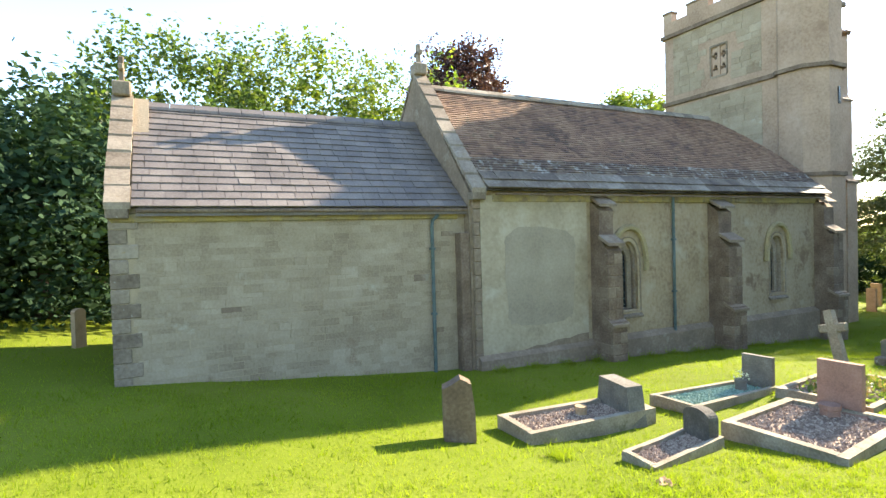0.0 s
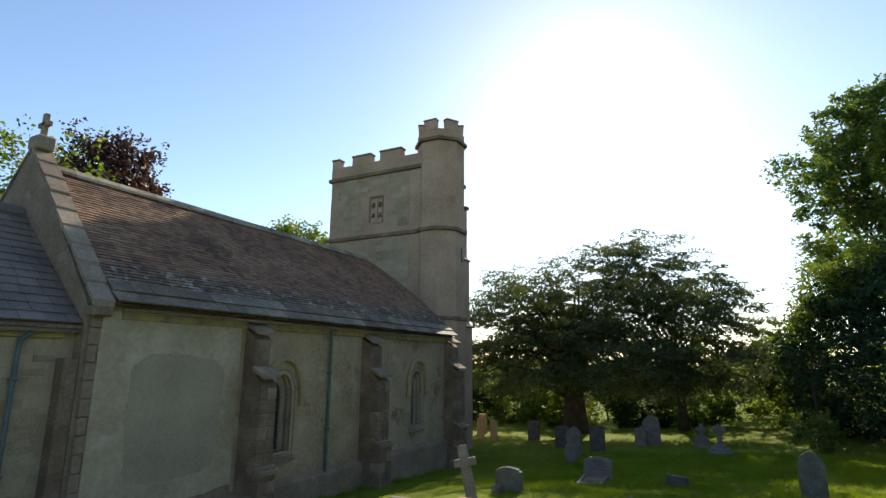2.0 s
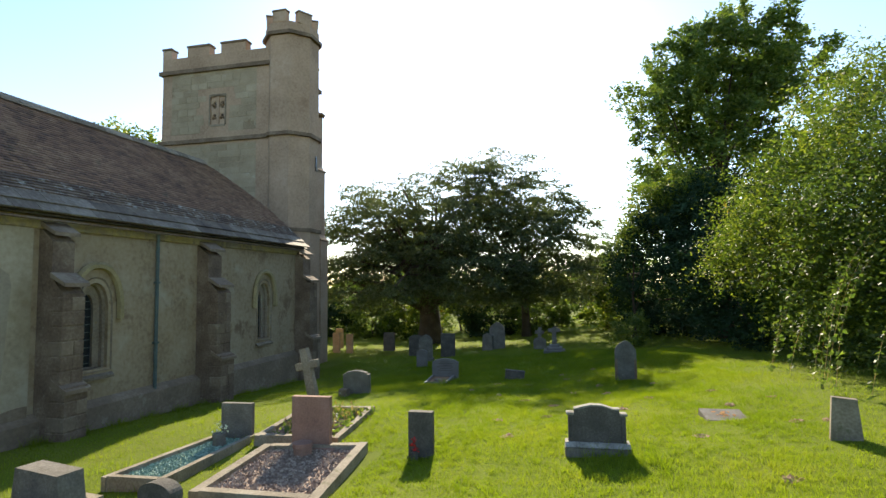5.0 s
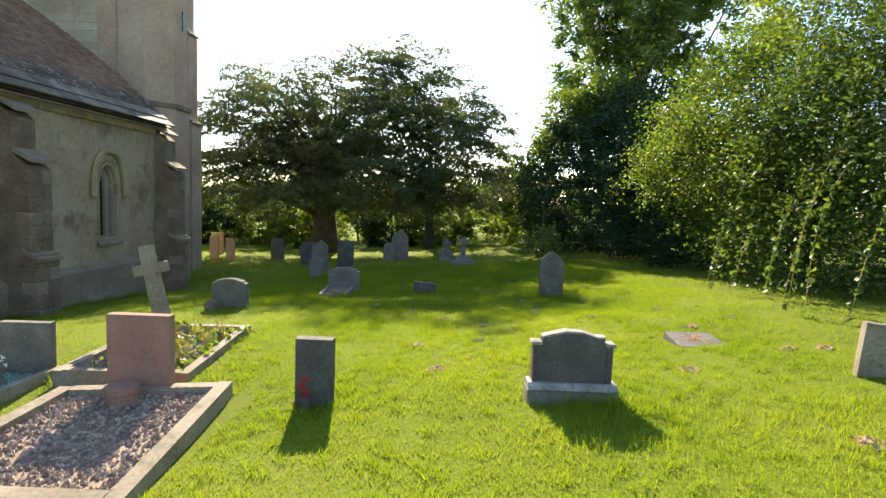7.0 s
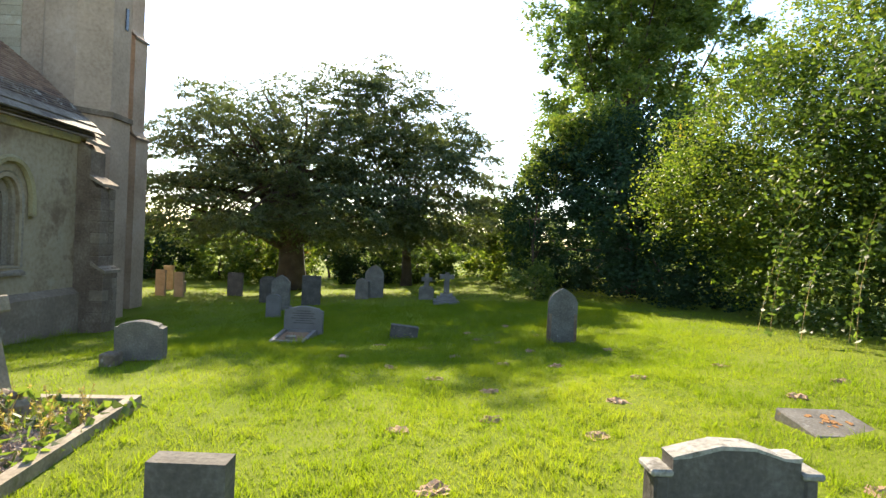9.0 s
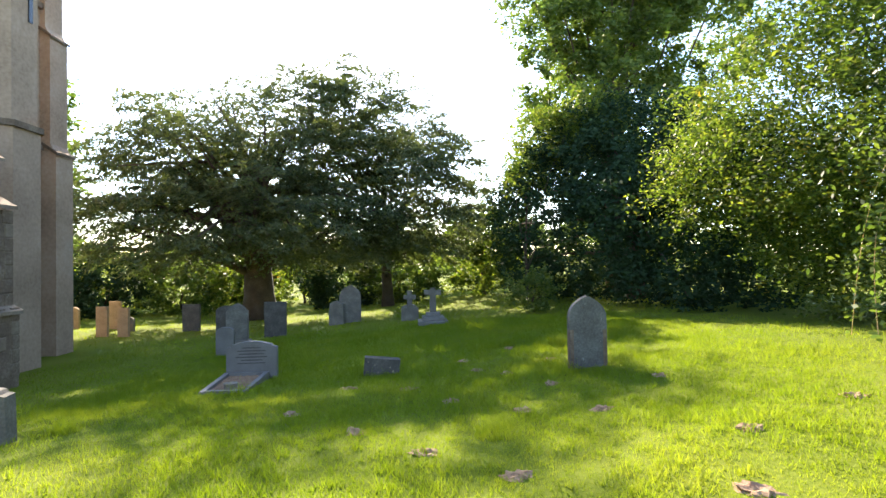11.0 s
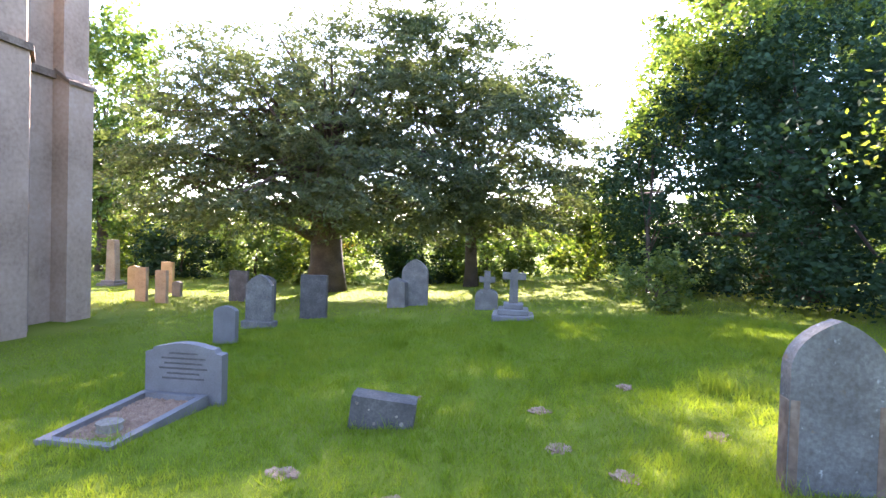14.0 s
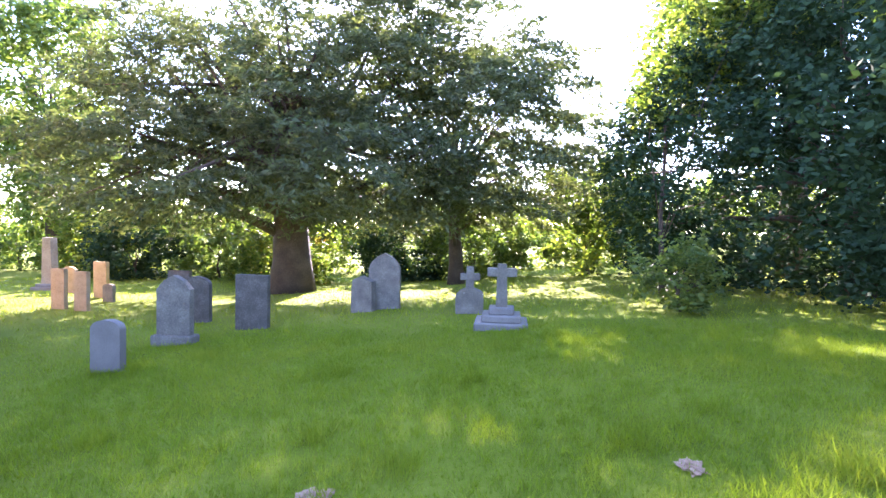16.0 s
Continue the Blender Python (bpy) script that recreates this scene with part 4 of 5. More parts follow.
    headstone(19.9, -8.2, 0.55, 0.5, 0.4, "round", GREY, "rounded rock at the foot of a cross", turn=92, group="")
    for x, y, w, hh, k in ((20.8, 2.0, 0.36, 1.0, "flat"), (20.6, 1.2, 0.34, 0.95, "flat"), (23.2, 2.9, 0.42, 1.05, "flat"), (25.0, 5.6, 0.5, 0.9, "round")):
        headstone(x, y, w, hh, 0.12, k, BUFF, "orange-buff sandstone headstone beyond the tower", turn=90)
    headstone(22.3, 1.9, 0.3, 0.5, 0.12, "round", GREY, "small rounded headstone between two orange ones", turn=90)
    headstone(22.0, -0.4, 0.6, 0.95, 0.12, "flat", DARKGREY, "dark headstone in the yew's shade", turn=90)
    s = stone_cross(26.5, 7.8, 1.9, 0.3, COPING, "pale tall monument on a plinth beyond the tower", turn=90, steps=2, thick=0.3)
    headstone(-7.9, 4.6, 0.35, 0.9, 0.1, "round", BUFF, "pale thin headstone beyond the chancel corner", turn=60)
    # mole heaps
    rr = random.Random(5)
    for x, y in ((4.6, -8.3), (6.0, -9.2), (3.9, -12.6), (5.3, -12.1), (6.4, -11.0), (4.4, -9.9), (7.3, -8.0), (8.6, -8.9), (9.2, -10.2), (3.2, -11.2), (3.9, -13.0), (10.1, -9.8), (0.2, -9.6), (7.6, -10.3), (8.3, -7.2), (-1.5, -6.3), (-2.2, -7.6), (9.6, -8.4), (1.3, -11.6), (10.6, -9.4), (5.8, -12.9), (6.9, -12.2), (4.9, -9.1), (6.6, -8.6), (5.4, -10.4), (7.9, -9.6), (8.8, -11.4), (3.4, -8.6), (9.9, -7.6), (11.6, -9.3), (12.4, -10.2), (10.9, -10.6), (12.0, -8.0)):
        s = thing("molehill", "crumbled patch of bare reddish earth in the grass", "molehill", (x, y, gz(x, y)), rr.uniform(0, 360), "molehills")
        b = bmesh.new()
        bmesh.ops.create_icosphere(b, subdivisions=3, radius=1)
        for v in b.verts:
            q = noise.noise(v.co * 2.5 + Vector((x, y, 0))) * 0.5 + noise.noise(v.co * 7) * 0.25
            v.co = Vector((v.co.x * 0.11 * (1 + 1.2 * q), v.co.y * 0.085 * (1 + 1.2 * q), v.co.z * 0.022 * (1 + 3 * q + 1.2 * noise.noise(v.co * 14))))
        part("earth", b, EARTH, s)


build_graves()


# ---- trees ----
def leaf_cloud(seed, blobs, n, size, aspect=1.6, hang=0.0, shell=0.55, lump=0.5, per=55):
    """Leaves as small quads over lumps of a crown. blobs: (x, y, z, rx, ry, rz) rows."""
    r = np.random.default_rng(seed)
    B = np.array(blobs, float)
    w = (B[:, 3] * B[:, 4] * B[:, 5]) ** (2 / 3)
    # sub-clumps on each lump
    nc = max(20, n // per)
    bi = r.choice(len(B), nc, p=w / w.sum())
    d = r.normal(size=(nc, 3)); d /= np.linalg.norm(d, axis=1)[:, None]
    rad = shell + (1 - shell) * r.random(nc) ** 0.6
    C = B[bi, :3] + d * rad[:, None] * B[bi, 3:6]
    cs = lump * r.uniform(0.5, 1.3, nc)
    k = r.choice(nc, n)
    out = d + r.normal(size=(nc, 3)) * 0.45
    out[:, 2] -= 3.0 * hang - 0.05
    out /= np.linalg.norm(out, axis=1)[:, None]
    u = r.random(n)
    o = r.normal(size=(n, 3)) * (0.22 + 0.16 * (1 - u))[:, None]
    P = C[k] + o * cs[k][:, None] + out[k] * ((u * 2.0 - 0.5) * cs[k])[:, None]
    P[:, 2] -= hang * (u ** 2) * cs[k]
    a = r.normal(size=(n, 3)); a[:, 2] = a[:, 2] * 0.5 - hang
    a /= np.linalg.norm(a, axis=1)[:, None]
    b = np.cross(a, r.normal(size=(n, 3))); b /= np.linalg.norm(b, axis=1)[:, None]
    s = size * r.uniform(0.6, 1.35, n)
    a *= (s * aspect / 2)[:, None]; b *= (s / 2)[:, None]
    V = np.stack([P - a, P + b * 0.9, P + a, P - b * 0.9], 1).reshape(-1, 3)
    F = np.arange(n * 4).reshape(n, 4)
    return V, F, C


def spray_cloud(seed, blobs, axis, sprays, per, length, leaf):
    """Flat feathered sprays that reach outwards and nod at their tips. blobs: rows of a crown's lumps; axis: the trunk's (x, y)."""
    r = np.random.default_rng(seed)
    B = np.array(blobs, float)
    w = (B[:, 3] * B[:, 4] * B[:, 5]) ** (2 / 3)
    bi = r.choice(len(B), sprays, p=w / w.sum())
    d = r.normal(size=(sprays, 3)); d /= np.linalg.norm(d, axis=1)[:, None]
    C = B[bi, :3] + d * (0.25 + 0.72 * r.random(sprays) ** 0.5)[:, None] * B[bi, 3:6]
    gap = np.array([noise.noise(Vector(c) * 0.75) for c in C]) + 0.35 * np.array([noise.noise(Vector(c) * 2.1) for c in C])
    keep = (C[:, 2] < 3.4) | (gap > -0.10)
    C, d, sprays = C[keep], d[keep], int(keep.sum())
    o = C - np.array([axis[0], axis[1], 0]); o[:, 2] = 0; o /= np.linalg.norm(o, axis=1)[:, None] + 1e-6
    way = 0.8 * o + 0.55 * d + r.normal(size=(sprays, 3)) * 0.35
    way[:, 2] = way[:, 2] * 0.6 + 0.12
    way /= np.linalg.norm(way, axis=1)[:, None]
    side = np.cross(way, (0, 0, 1.0)) + r.normal(size=(sprays, 3)) * 0.25
    side /= np.linalg.norm(side, axis=1)[:, None]
    L = length * r.uniform(0.55, 1.4, sprays)
    k = np.repeat(np.arange(sprays), per)
    n = len(k)
    t = (r.integers(0, 9, n) + 0.15 * r.random(n)) / 9          # twig along the spray, 0 at the tip
    hand = r.choice((-1.0, 1.0), n)
    u = r.random(n) ** 0.8
    tw = L[k] * (0.10 + 0.42 * np.sin(np.pi * np.clip(t * 0.8 + 0.08, 0, 1)))
    along = side[k] * hand[:, None] * 0.85 + way[k] * 0.6
    P = C[k] + way[k] * ((0.45 - t) * L[k])[:, None] + along * (u * tw)[:, None]
    P[:, 2] -= 0.22 * L[k] * (1 - t) ** 2 + 0.35 * u ** 2 * tw
    P += r.normal(size=(n, 3)) * 0.045
    a = along * 0.8 + r.normal(size=(n, 3)) * 0.4; a[:, 2] -= 0.2
    a /= np.linalg.norm(a, axis=1)[:, None]
    b = np.cross(a, r.normal(size=(n, 3))); b /= np.linalg.norm(b, axis=1)[:, None]
    s = r.uniform(0.6, 1.3, n)
    a *= (s * leaf[0] / 2)[:, None]; b *= (s * leaf[1] / 2)[:, None]
    V = np.stack([P - a, P + b, P + a, P - b], 1).reshape(-1, 3)
    return V, np.arange(n * 4).reshape(n, 4), C


def tree(name, label, x, y, blobs, n, size, leafmat, trunk=0.3, top=None, aspect=1.6, hang=0.0, shell=0.55, lump=0.5, limbs=26, seed=1, category="tree", kinds="", floor=None, per=55, sprays=0):
    """A tree: tapered trunk, limbs that run to the clumps, a crown of leaves. blobs in world metres."""
    z0 = gz(x, y)
    t = thing(name, label, category, (x, y, z0), 0, kinds)
    lumps = [(b[0] - x, b[1] - y, b[2] - z0, *b[3:]) for b in blobs]
    if sprays:
        V, F, C = spray_cloud(seed, lumps, (0, 0), sprays, round(1.5 * n / sprays), 1.7, (size * aspect, size))
    else:
        V, F, C = leaf_cloud(seed, lumps, n, size, aspect, hang, shell, lump, per)
    if floor is not None:
        up = gz(x, y)
        lo = V.reshape(-1, 4, 3)[:, :, 2].min(1) > floor
        F = F[lo]
        used = V.reshape(-1, 4, 3)[lo].reshape(-1, 3)
        V, F = used, np.arange(len(used)).reshape(-1, 4)
    from_arrays("crown", V, F, leafmat, t)
    cz = top if top else sum(b[2] for b in blobs) / len(blobs) - z0 + 1
    r = random.Random(seed)
    b = bmesh.new()
    ps = [(0, 0, -0.2), (0.05, 0.02, cz * 0.15), (0.0, 0.1, cz * 0.45), (0.1, 0.0, cz * 0.8), (0.1, 0.1, cz)]
    tube(b, ps, [trunk * 1.35, trunk, trunk * 0.8, trunk * 0.5, trunk * 0.2], 10)
    part("trunk", b, BARK, t, smooth=True)
    for k in range(limbs):
        c = Vector(C[r.randrange(len(C))])
        f = r.uniform(0.25, 0.9)
        s = Vector((0.05, 0.05, cz * f))
        mid = s.lerp(c, 0.5) + Vector((r.uniform(-.4, .4), r.uniform(-.4, .4), r.uniform(0, .5)))
        b = bmesh.new(); q = trunk * 0.4 * (1 - f * 0.5)
        tube(b, [s, s.lerp(mid, 0.5) + Vector((0, 0, 0.1)), mid, c], [q, q * 0.75, q * 0.5, q * 0.12], 5)
        part("limb", b, BARK, t, smooth=True)
    return t


def grave_weeds():
    r = random.Random(21)
    s = thing("rubble_heap", "heap of broken brown stones round the foot of a leaning cross", "rubble", (4.7, -4.95, gz(4.7, -4.95)))
    for k in range(26):
        b = bmesh.new(); bmesh.ops.create_icosphere(b, subdivisions=1, radius=1)
        q = r.uniform(0.05, 0.11); a, d = r.uniform(0, 6.3), r.uniform(0, 0.42)
        p = Vector((math.cos(a) * d, math.sin(a) * d, 0.20 * (1 - d / 0.45) + 0.03))
        for v in b.verts:
            v.co = p + Vector((v.co.x * q, v.co.y * q * r.uniform(.7, .9), v.co.z * q * 0.7))
        part("stone", b, r.choice((COPING, DARKRUBBLE, DARKSTONE)), s)
    for k in range(16):
        x, y = r.uniform(3.1, 4.9), r.uniform(-5.9, -4.8)
        t = thing("dry_weed", "dry straw-coloured weed stalk on an overgrown grave", "weed", (x, y, gz(x, y) + 0.02), 0, "dry weeds on the grave")
        for j in range(5):
            b = bmesh.new(); h = r.uniform(0.12, 0.32); dx, dy = r.uniform(-.12, .12), r.uniform(-.12, .12)
            tube(b, [(0, 0, 0), (dx * .4, dy * .4, h * .6), (dx, dy, h)], [0.004, 0.003, 0.002], 4)
            for i in range(7):
                f = r.uniform(.4, 1); c = Vector((dx * f, dy * f, h * f))
                b.faces.new([b.verts.new(c + Vector((r.uniform(-1, 1), r.uniform(-1, 1), r.uniform(-1, 1))) * 0.022) for _ in range(3)])
            part("stem", b, DRYSTEM, t)


grave_weeds()


def build_trees():
    tree("yew_tree", "huge spreading dark yew with a thick trunk and drooping branches", 27.0, -1.3,
         [(25.5, -0.5, 6.0, 4.8, 4.6, 3.3), (26, 1.9, 6.7, 3.2, 2.7, 2.3), (24.5, 2.4, 4.4, 3.4, 3.8, 2.8), (26, -3.0, 7.6, 3.6, 3.4, 2.7), (25, -3.5, 4.2, 4.4, 3.8, 2.4), (24.5, 0.5, 3.4, 4.6, 4.8, 1.7), (24.8, -4.6, 3.2, 4.2, 3.6, 1.6)],
         105000, 0.062, YEWLEAF, 0.66, 7.5, aspect=3.2, limbs=70, seed=2, floor=1.85, sprays=1250)
    tree("yew_tree", "second dark yew, its crown grown into its neighbour", 28.0, -7.0,
         [(27, -5.6, 8.0, 3.5, 3.0, 2.9), (26.2, -4.6, 6.6, 2.8, 2.6, 2.6), (27, -7.9, 7.3, 3.0, 2.1, 2.0), (26.5, -8.9, 4.6, 3.2, 3.1, 2.4), (26.5, -8.4, 6.2, 3.0, 2.7, 2.0), (25.6, -7.6, 3.3, 3.6, 3.4, 1.7)],
         68000, 0.062, YEWLEAF, 0.26, 5.0, aspect=3.2, limbs=44, seed=3, floor=1.85, sprays=820)
    tree("evergreen_tree", "dense dark evergreen with foliage down to the grass", 21.5, -16.3,
         [(24.0, -15.6, 3.6, 3.6, 3.7, 3.4), (25.2, -14.5, 3.3, 3.0, 2.8, 3.2), (20.5, -16.6, 3.0, 3.6, 3.2, 2.9), (17.2, -16.9, 2.7, 3.4, 2.9, 2.6), (23, -16.5, 5.6, 3.4, 3.2, 2.2)],
         105000, 0.09, DARKLEAF, 0.3, 5, aspect=1.6, shell=0.8, lump=0.45, limbs=16, seed=4)
    # added yellow leaves stand in for sunlight on the evergreen's upper left edge
    tree("sunlit_leaf_rim", "yellow-green leaf layer added as the sunlit rim of a dark evergreen", 22.5, -12.6,
         [(23.2, -12.9, 5.2, 1.5, 0.9, 1.0), (24.2, -13.6, 6.6, 1.8, 1.1, 0.9), (22.6, -15.0, 7.3, 2.0, 1.8, 0.7)],
         9000, 0.085, LIMELEAF, 0.06, 4.5, aspect=1.7, hang=0.15, shell=0.5, lump=0.45, limbs=10, seed=44, category="shrub")
    tree("ash_tree", "tall airy broadleaved tree with dangling sunlit leaf sprays", 27.0, -17.6,
         [(26.5, -17.4, 13.5, 3.6, 3.5, 3.5), (26.3, -14.5, 11.9, 2.4, 2.1, 1.6), (27, -19.2, 15.0, 3.0, 3.2, 2.6), (27.5, -21.2, 12.2, 3.4, 3.6, 3.8), (26, -16.8, 8.2, 3.4, 3.6, 2.6)],
         62000, 0.135, ASHLEAF, 0.4, 12, aspect=1.8, hang=0.12, shell=0.4, lump=0.7, per=130, limbs=36, seed=5)
    tree("lime_shrub", "tall sprawling yellow-green shrub leaning over the grass", 12.0, -18.0,
         [(12.5, -16.8, 4.4, 3.4, 2.6, 2.6), (14.0, -15.8, 3.7, 2.0, 1.8, 1.3), (10.5, -17.6, 5.8, 3.0, 2.6, 2.6), (11.5, -16.9, 2.4, 2.6, 1.8, 1.6)],
         118000, 0.05, LIMELEAF, 0.18, 4.5, aspect=1.9, hang=0.14, shell=0.6, lump=0.55, limbs=20, seed=6, category="shrub")
    # this thicket's shade is in its leaf colour
    tree("lime_shrub", "broad leafy thicket darkened for shade, with trailing brambles", 7.5, -18.6,
         [(7.5, -18.0, 4.6, 3.4, 3.2, 3.8), (8.5, -16.4, 3.2, 2.8, 2.0, 2.6), (4.6, -18.6, 5.6, 3.2, 3.0, 3.6)],
         105000, 0.05, SHADELEAF, 0.18, 5, aspect=1.9, hang=0.14, shell=0.6, lump=0.55, limbs=16, seed=7, category="shrub")
    tree("round_bush", "small grey-green bush catching the sun", 19.6, -12.2, [(19.6, -12.2, 0.75, 0.7, 0.8, 0.6)], 2600, 0.07, ASHLEAF, 0.04, 0.6, shell=0.4, lump=0.25, limbs=8, seed=8, category="bush")
    # behind the church
    for k, (x, y, h, r, m, lab) in enumerate(((-14.0, 11.5, 5.2, 3.0, DARKLEAF, "dark tree behind the chancel end"), (-9.0, 14.5, 7.6, 3.2, ASHLEAF, "leafy green tree behind the chancel"), (-5.5, 16, 11.4, 4.0, SHADELEAF, "light-leaved tree rising behind the slate roof"),
                                   (0.2, 18.5, 13.4, 4.4, LIMELEAF, "yellow-green conifer-like tree behind the chancel"), (5.7, 18.5, 13.8, 4.2, LIMELEAF, "feathery yellow-green tree beside the nave gable"), (-15, 6.5, 4.6, 2.8, DARKLEAF, "low dark tree at the churchyard edge"), (-9.5, 10.0, 6.6, 3.2, DARKLEAF, "dense shaded tree behind the chancel"))):
        z = gz(x, y)
        tree("broadleaf_tree", lab, x, y, [(x, y, z + h * 0.66, r, r, h * 0.32), (x + r * 0.3, y - r * 0.2, z + h * 0.36, r * 1.0, r, h * 0.34), (x - r * 0.4, y, z + h * 0.5, r * 0.8, r * 0.8, h * 0.3)], 26000, 0.15, m, 0.25, h * 0.7, shell=0.65, lump=0.95, limbs=12, seed=20 + k)
    tree("copper_beech", "dark red-leaved copper beech far behind the church", 14.5, 27.5, [(15.2, 27.5, 14.4, 2.9, 2.9, 3.7), (13.4, 27, 12.0, 2.8, 2.8, 3.4), (16.8, 27.5, 12.6, 2.4, 2.4, 2.6)], 34000, 0.2, COPPER, 0.3, 13, shell=0.5, lump=1.0, limbs=20, seed=31)
    tree("broadleaf_tree", "distant round green treetop beside the tower", 29, 22.5, [(29, 22.5, 11.3, 2.8, 2.8, 3.2)], 12000, 0.19, LIMELEAF, 0.25, 10, shell=0.5, lump=0.8, limbs=12, seed=32)
    tree("broadleaf_tree", "pale-leaved tree beyond the tower", 33, 14.0, [(33, 14.0, 8.0, 2.6, 3.4, 5.2), (33, 13.5, 3.5, 2.2, 2.2, 3)], 20000, 0.18, ASHLEAF, 0.3, 9, shell=0.4, lump=0.8, limbs=20, seed=33)
    # hedge at the far side
    r = random.Random(9)
    for k in range(15):
        y = -28 + k * 3.8
        x = 35.5 + r.uniform(-1, 1.0)
        z = gz(x, y)
        tree("hedge_bush", "sunlit hedgerow bush at the churchyard boundary", x, y, [(x, y, z + 0.9, 1.3, 2.4, r.uniform(1.0, 1.5)), (x + 1, y + 1, z + 2.4, 1.3, 2.0, 1.5)], 7000, 0.12, LIMELEAF if k % 3 else ASHLEAF, 0.08, 1.4, shell=0.5, lump=0.5, limbs=8, seed=50 + k, category="bush", kinds="boundary hedge bushes")
    tree("hazel_bush", "bright backlit green bush between yew and evergreen", 30, -11.8, [(30, -11.8, 2.2, 1.6, 1.9, 2.2)], 7000, 0.14, LIMELEAF, 0.08, 3, shell=0.4, lump=0.5, limbs=10, seed=70, category="bush")
    for k, y in enumerate((-7.5, -4.5, 0.5, 4.0, 7.5, 10.5)):
        z = gz(31.5, y)
        tree("evergreen_bush", "shaded boundary bush at the back of the yew", 30.6 + (k % 2) * 0.7, y, [(30.6 + (k % 2) * 0.7, y, z + 1.3, 1.2, 2.0, 1.7)], 8000, 0.12, (ASHLEAF, DARKLEAF, LIMELEAF)[k % 3], 0.06, 1.2, shell=0.5, lump=0.4, limbs=6, seed=90 + k, category="bush", kinds="dark boundary bushes")
    # distant woods
    blobs = []
    for k in range(64):
        a = k / 64 * 2 * math.pi
        R = 75 + r.uniform(-8, 8)
        blobs.append((5 + R * math.cos(a), R * math.sin(a), gz(40 * math.cos(a), 20 * math.sin(a)) + 3.0, 6, 6, r.uniform(4.0, 6.0)))
    V, F, C = leaf_cloud(80, blobs, 36000, 0.8, 1.3, 0, 0.6, 1.8)
    o = from_arrays("backdrop", V, F, ASHLEAF); tagged(o, "distant belt of hedges and trees round the churchyard", "woods", kind="structure")
    # brambles trailing from the shrubs
    for k in range(9):
        x, y = 5.0 + k * 0.5 + r.uniform(-.15, .15), -14.0 + r.uniform(-.4, .3)
        z = gz(x, y)
        t = thing("bramble_shoot", "long arching bramble stem with small leaves hanging from the shrub", "bramble", (x, y, z), 0, "hanging brambles")
        top = r.uniform(2.2, 3.6); dx = r.uniform(0.4, 1.0)
        ps = [Vector((dx * (1 - f) ** 1.5 * 1.0 + 0.0, -1.2 * f ** 1.6, 0.08 + top * f ** 0.8)) for f in np.linspace(0, 1, 9)]
        ps = [Vector((dx * 1.4 * f, -0.9 * f - 0.8 * f ** 3, 0.1 + top * (f - 0.12 * f ** 3))) for f in np.linspace(0, 1, 9)]
        b = bmesh.new(); tube(b, ps, [0.0045] * 9, 4); part("stem", b, DRYSTEM, t)
        n = 90; rr = np.random.default_rng(k)
        f = rr.random(n); P = np.array([ps[int(q * 7.99)].lerp(ps[int(q * 7.99) + 1], q * 7.99 % 1) for q in f])
        P += rr.normal(size=(n, 3)) * 0.035
        a = rr.normal(size=(n, 3)) * 0.03; c = rr.normal(size=(n, 3)) * 0.024
        V = np.stack([P - a, P + c, P + a, P - c], 1).reshape(-1, 3)
        from_arrays("leaves", V, np.arange(n * 4).reshape(n, 4), ASHLEAF, t)


build_trees()


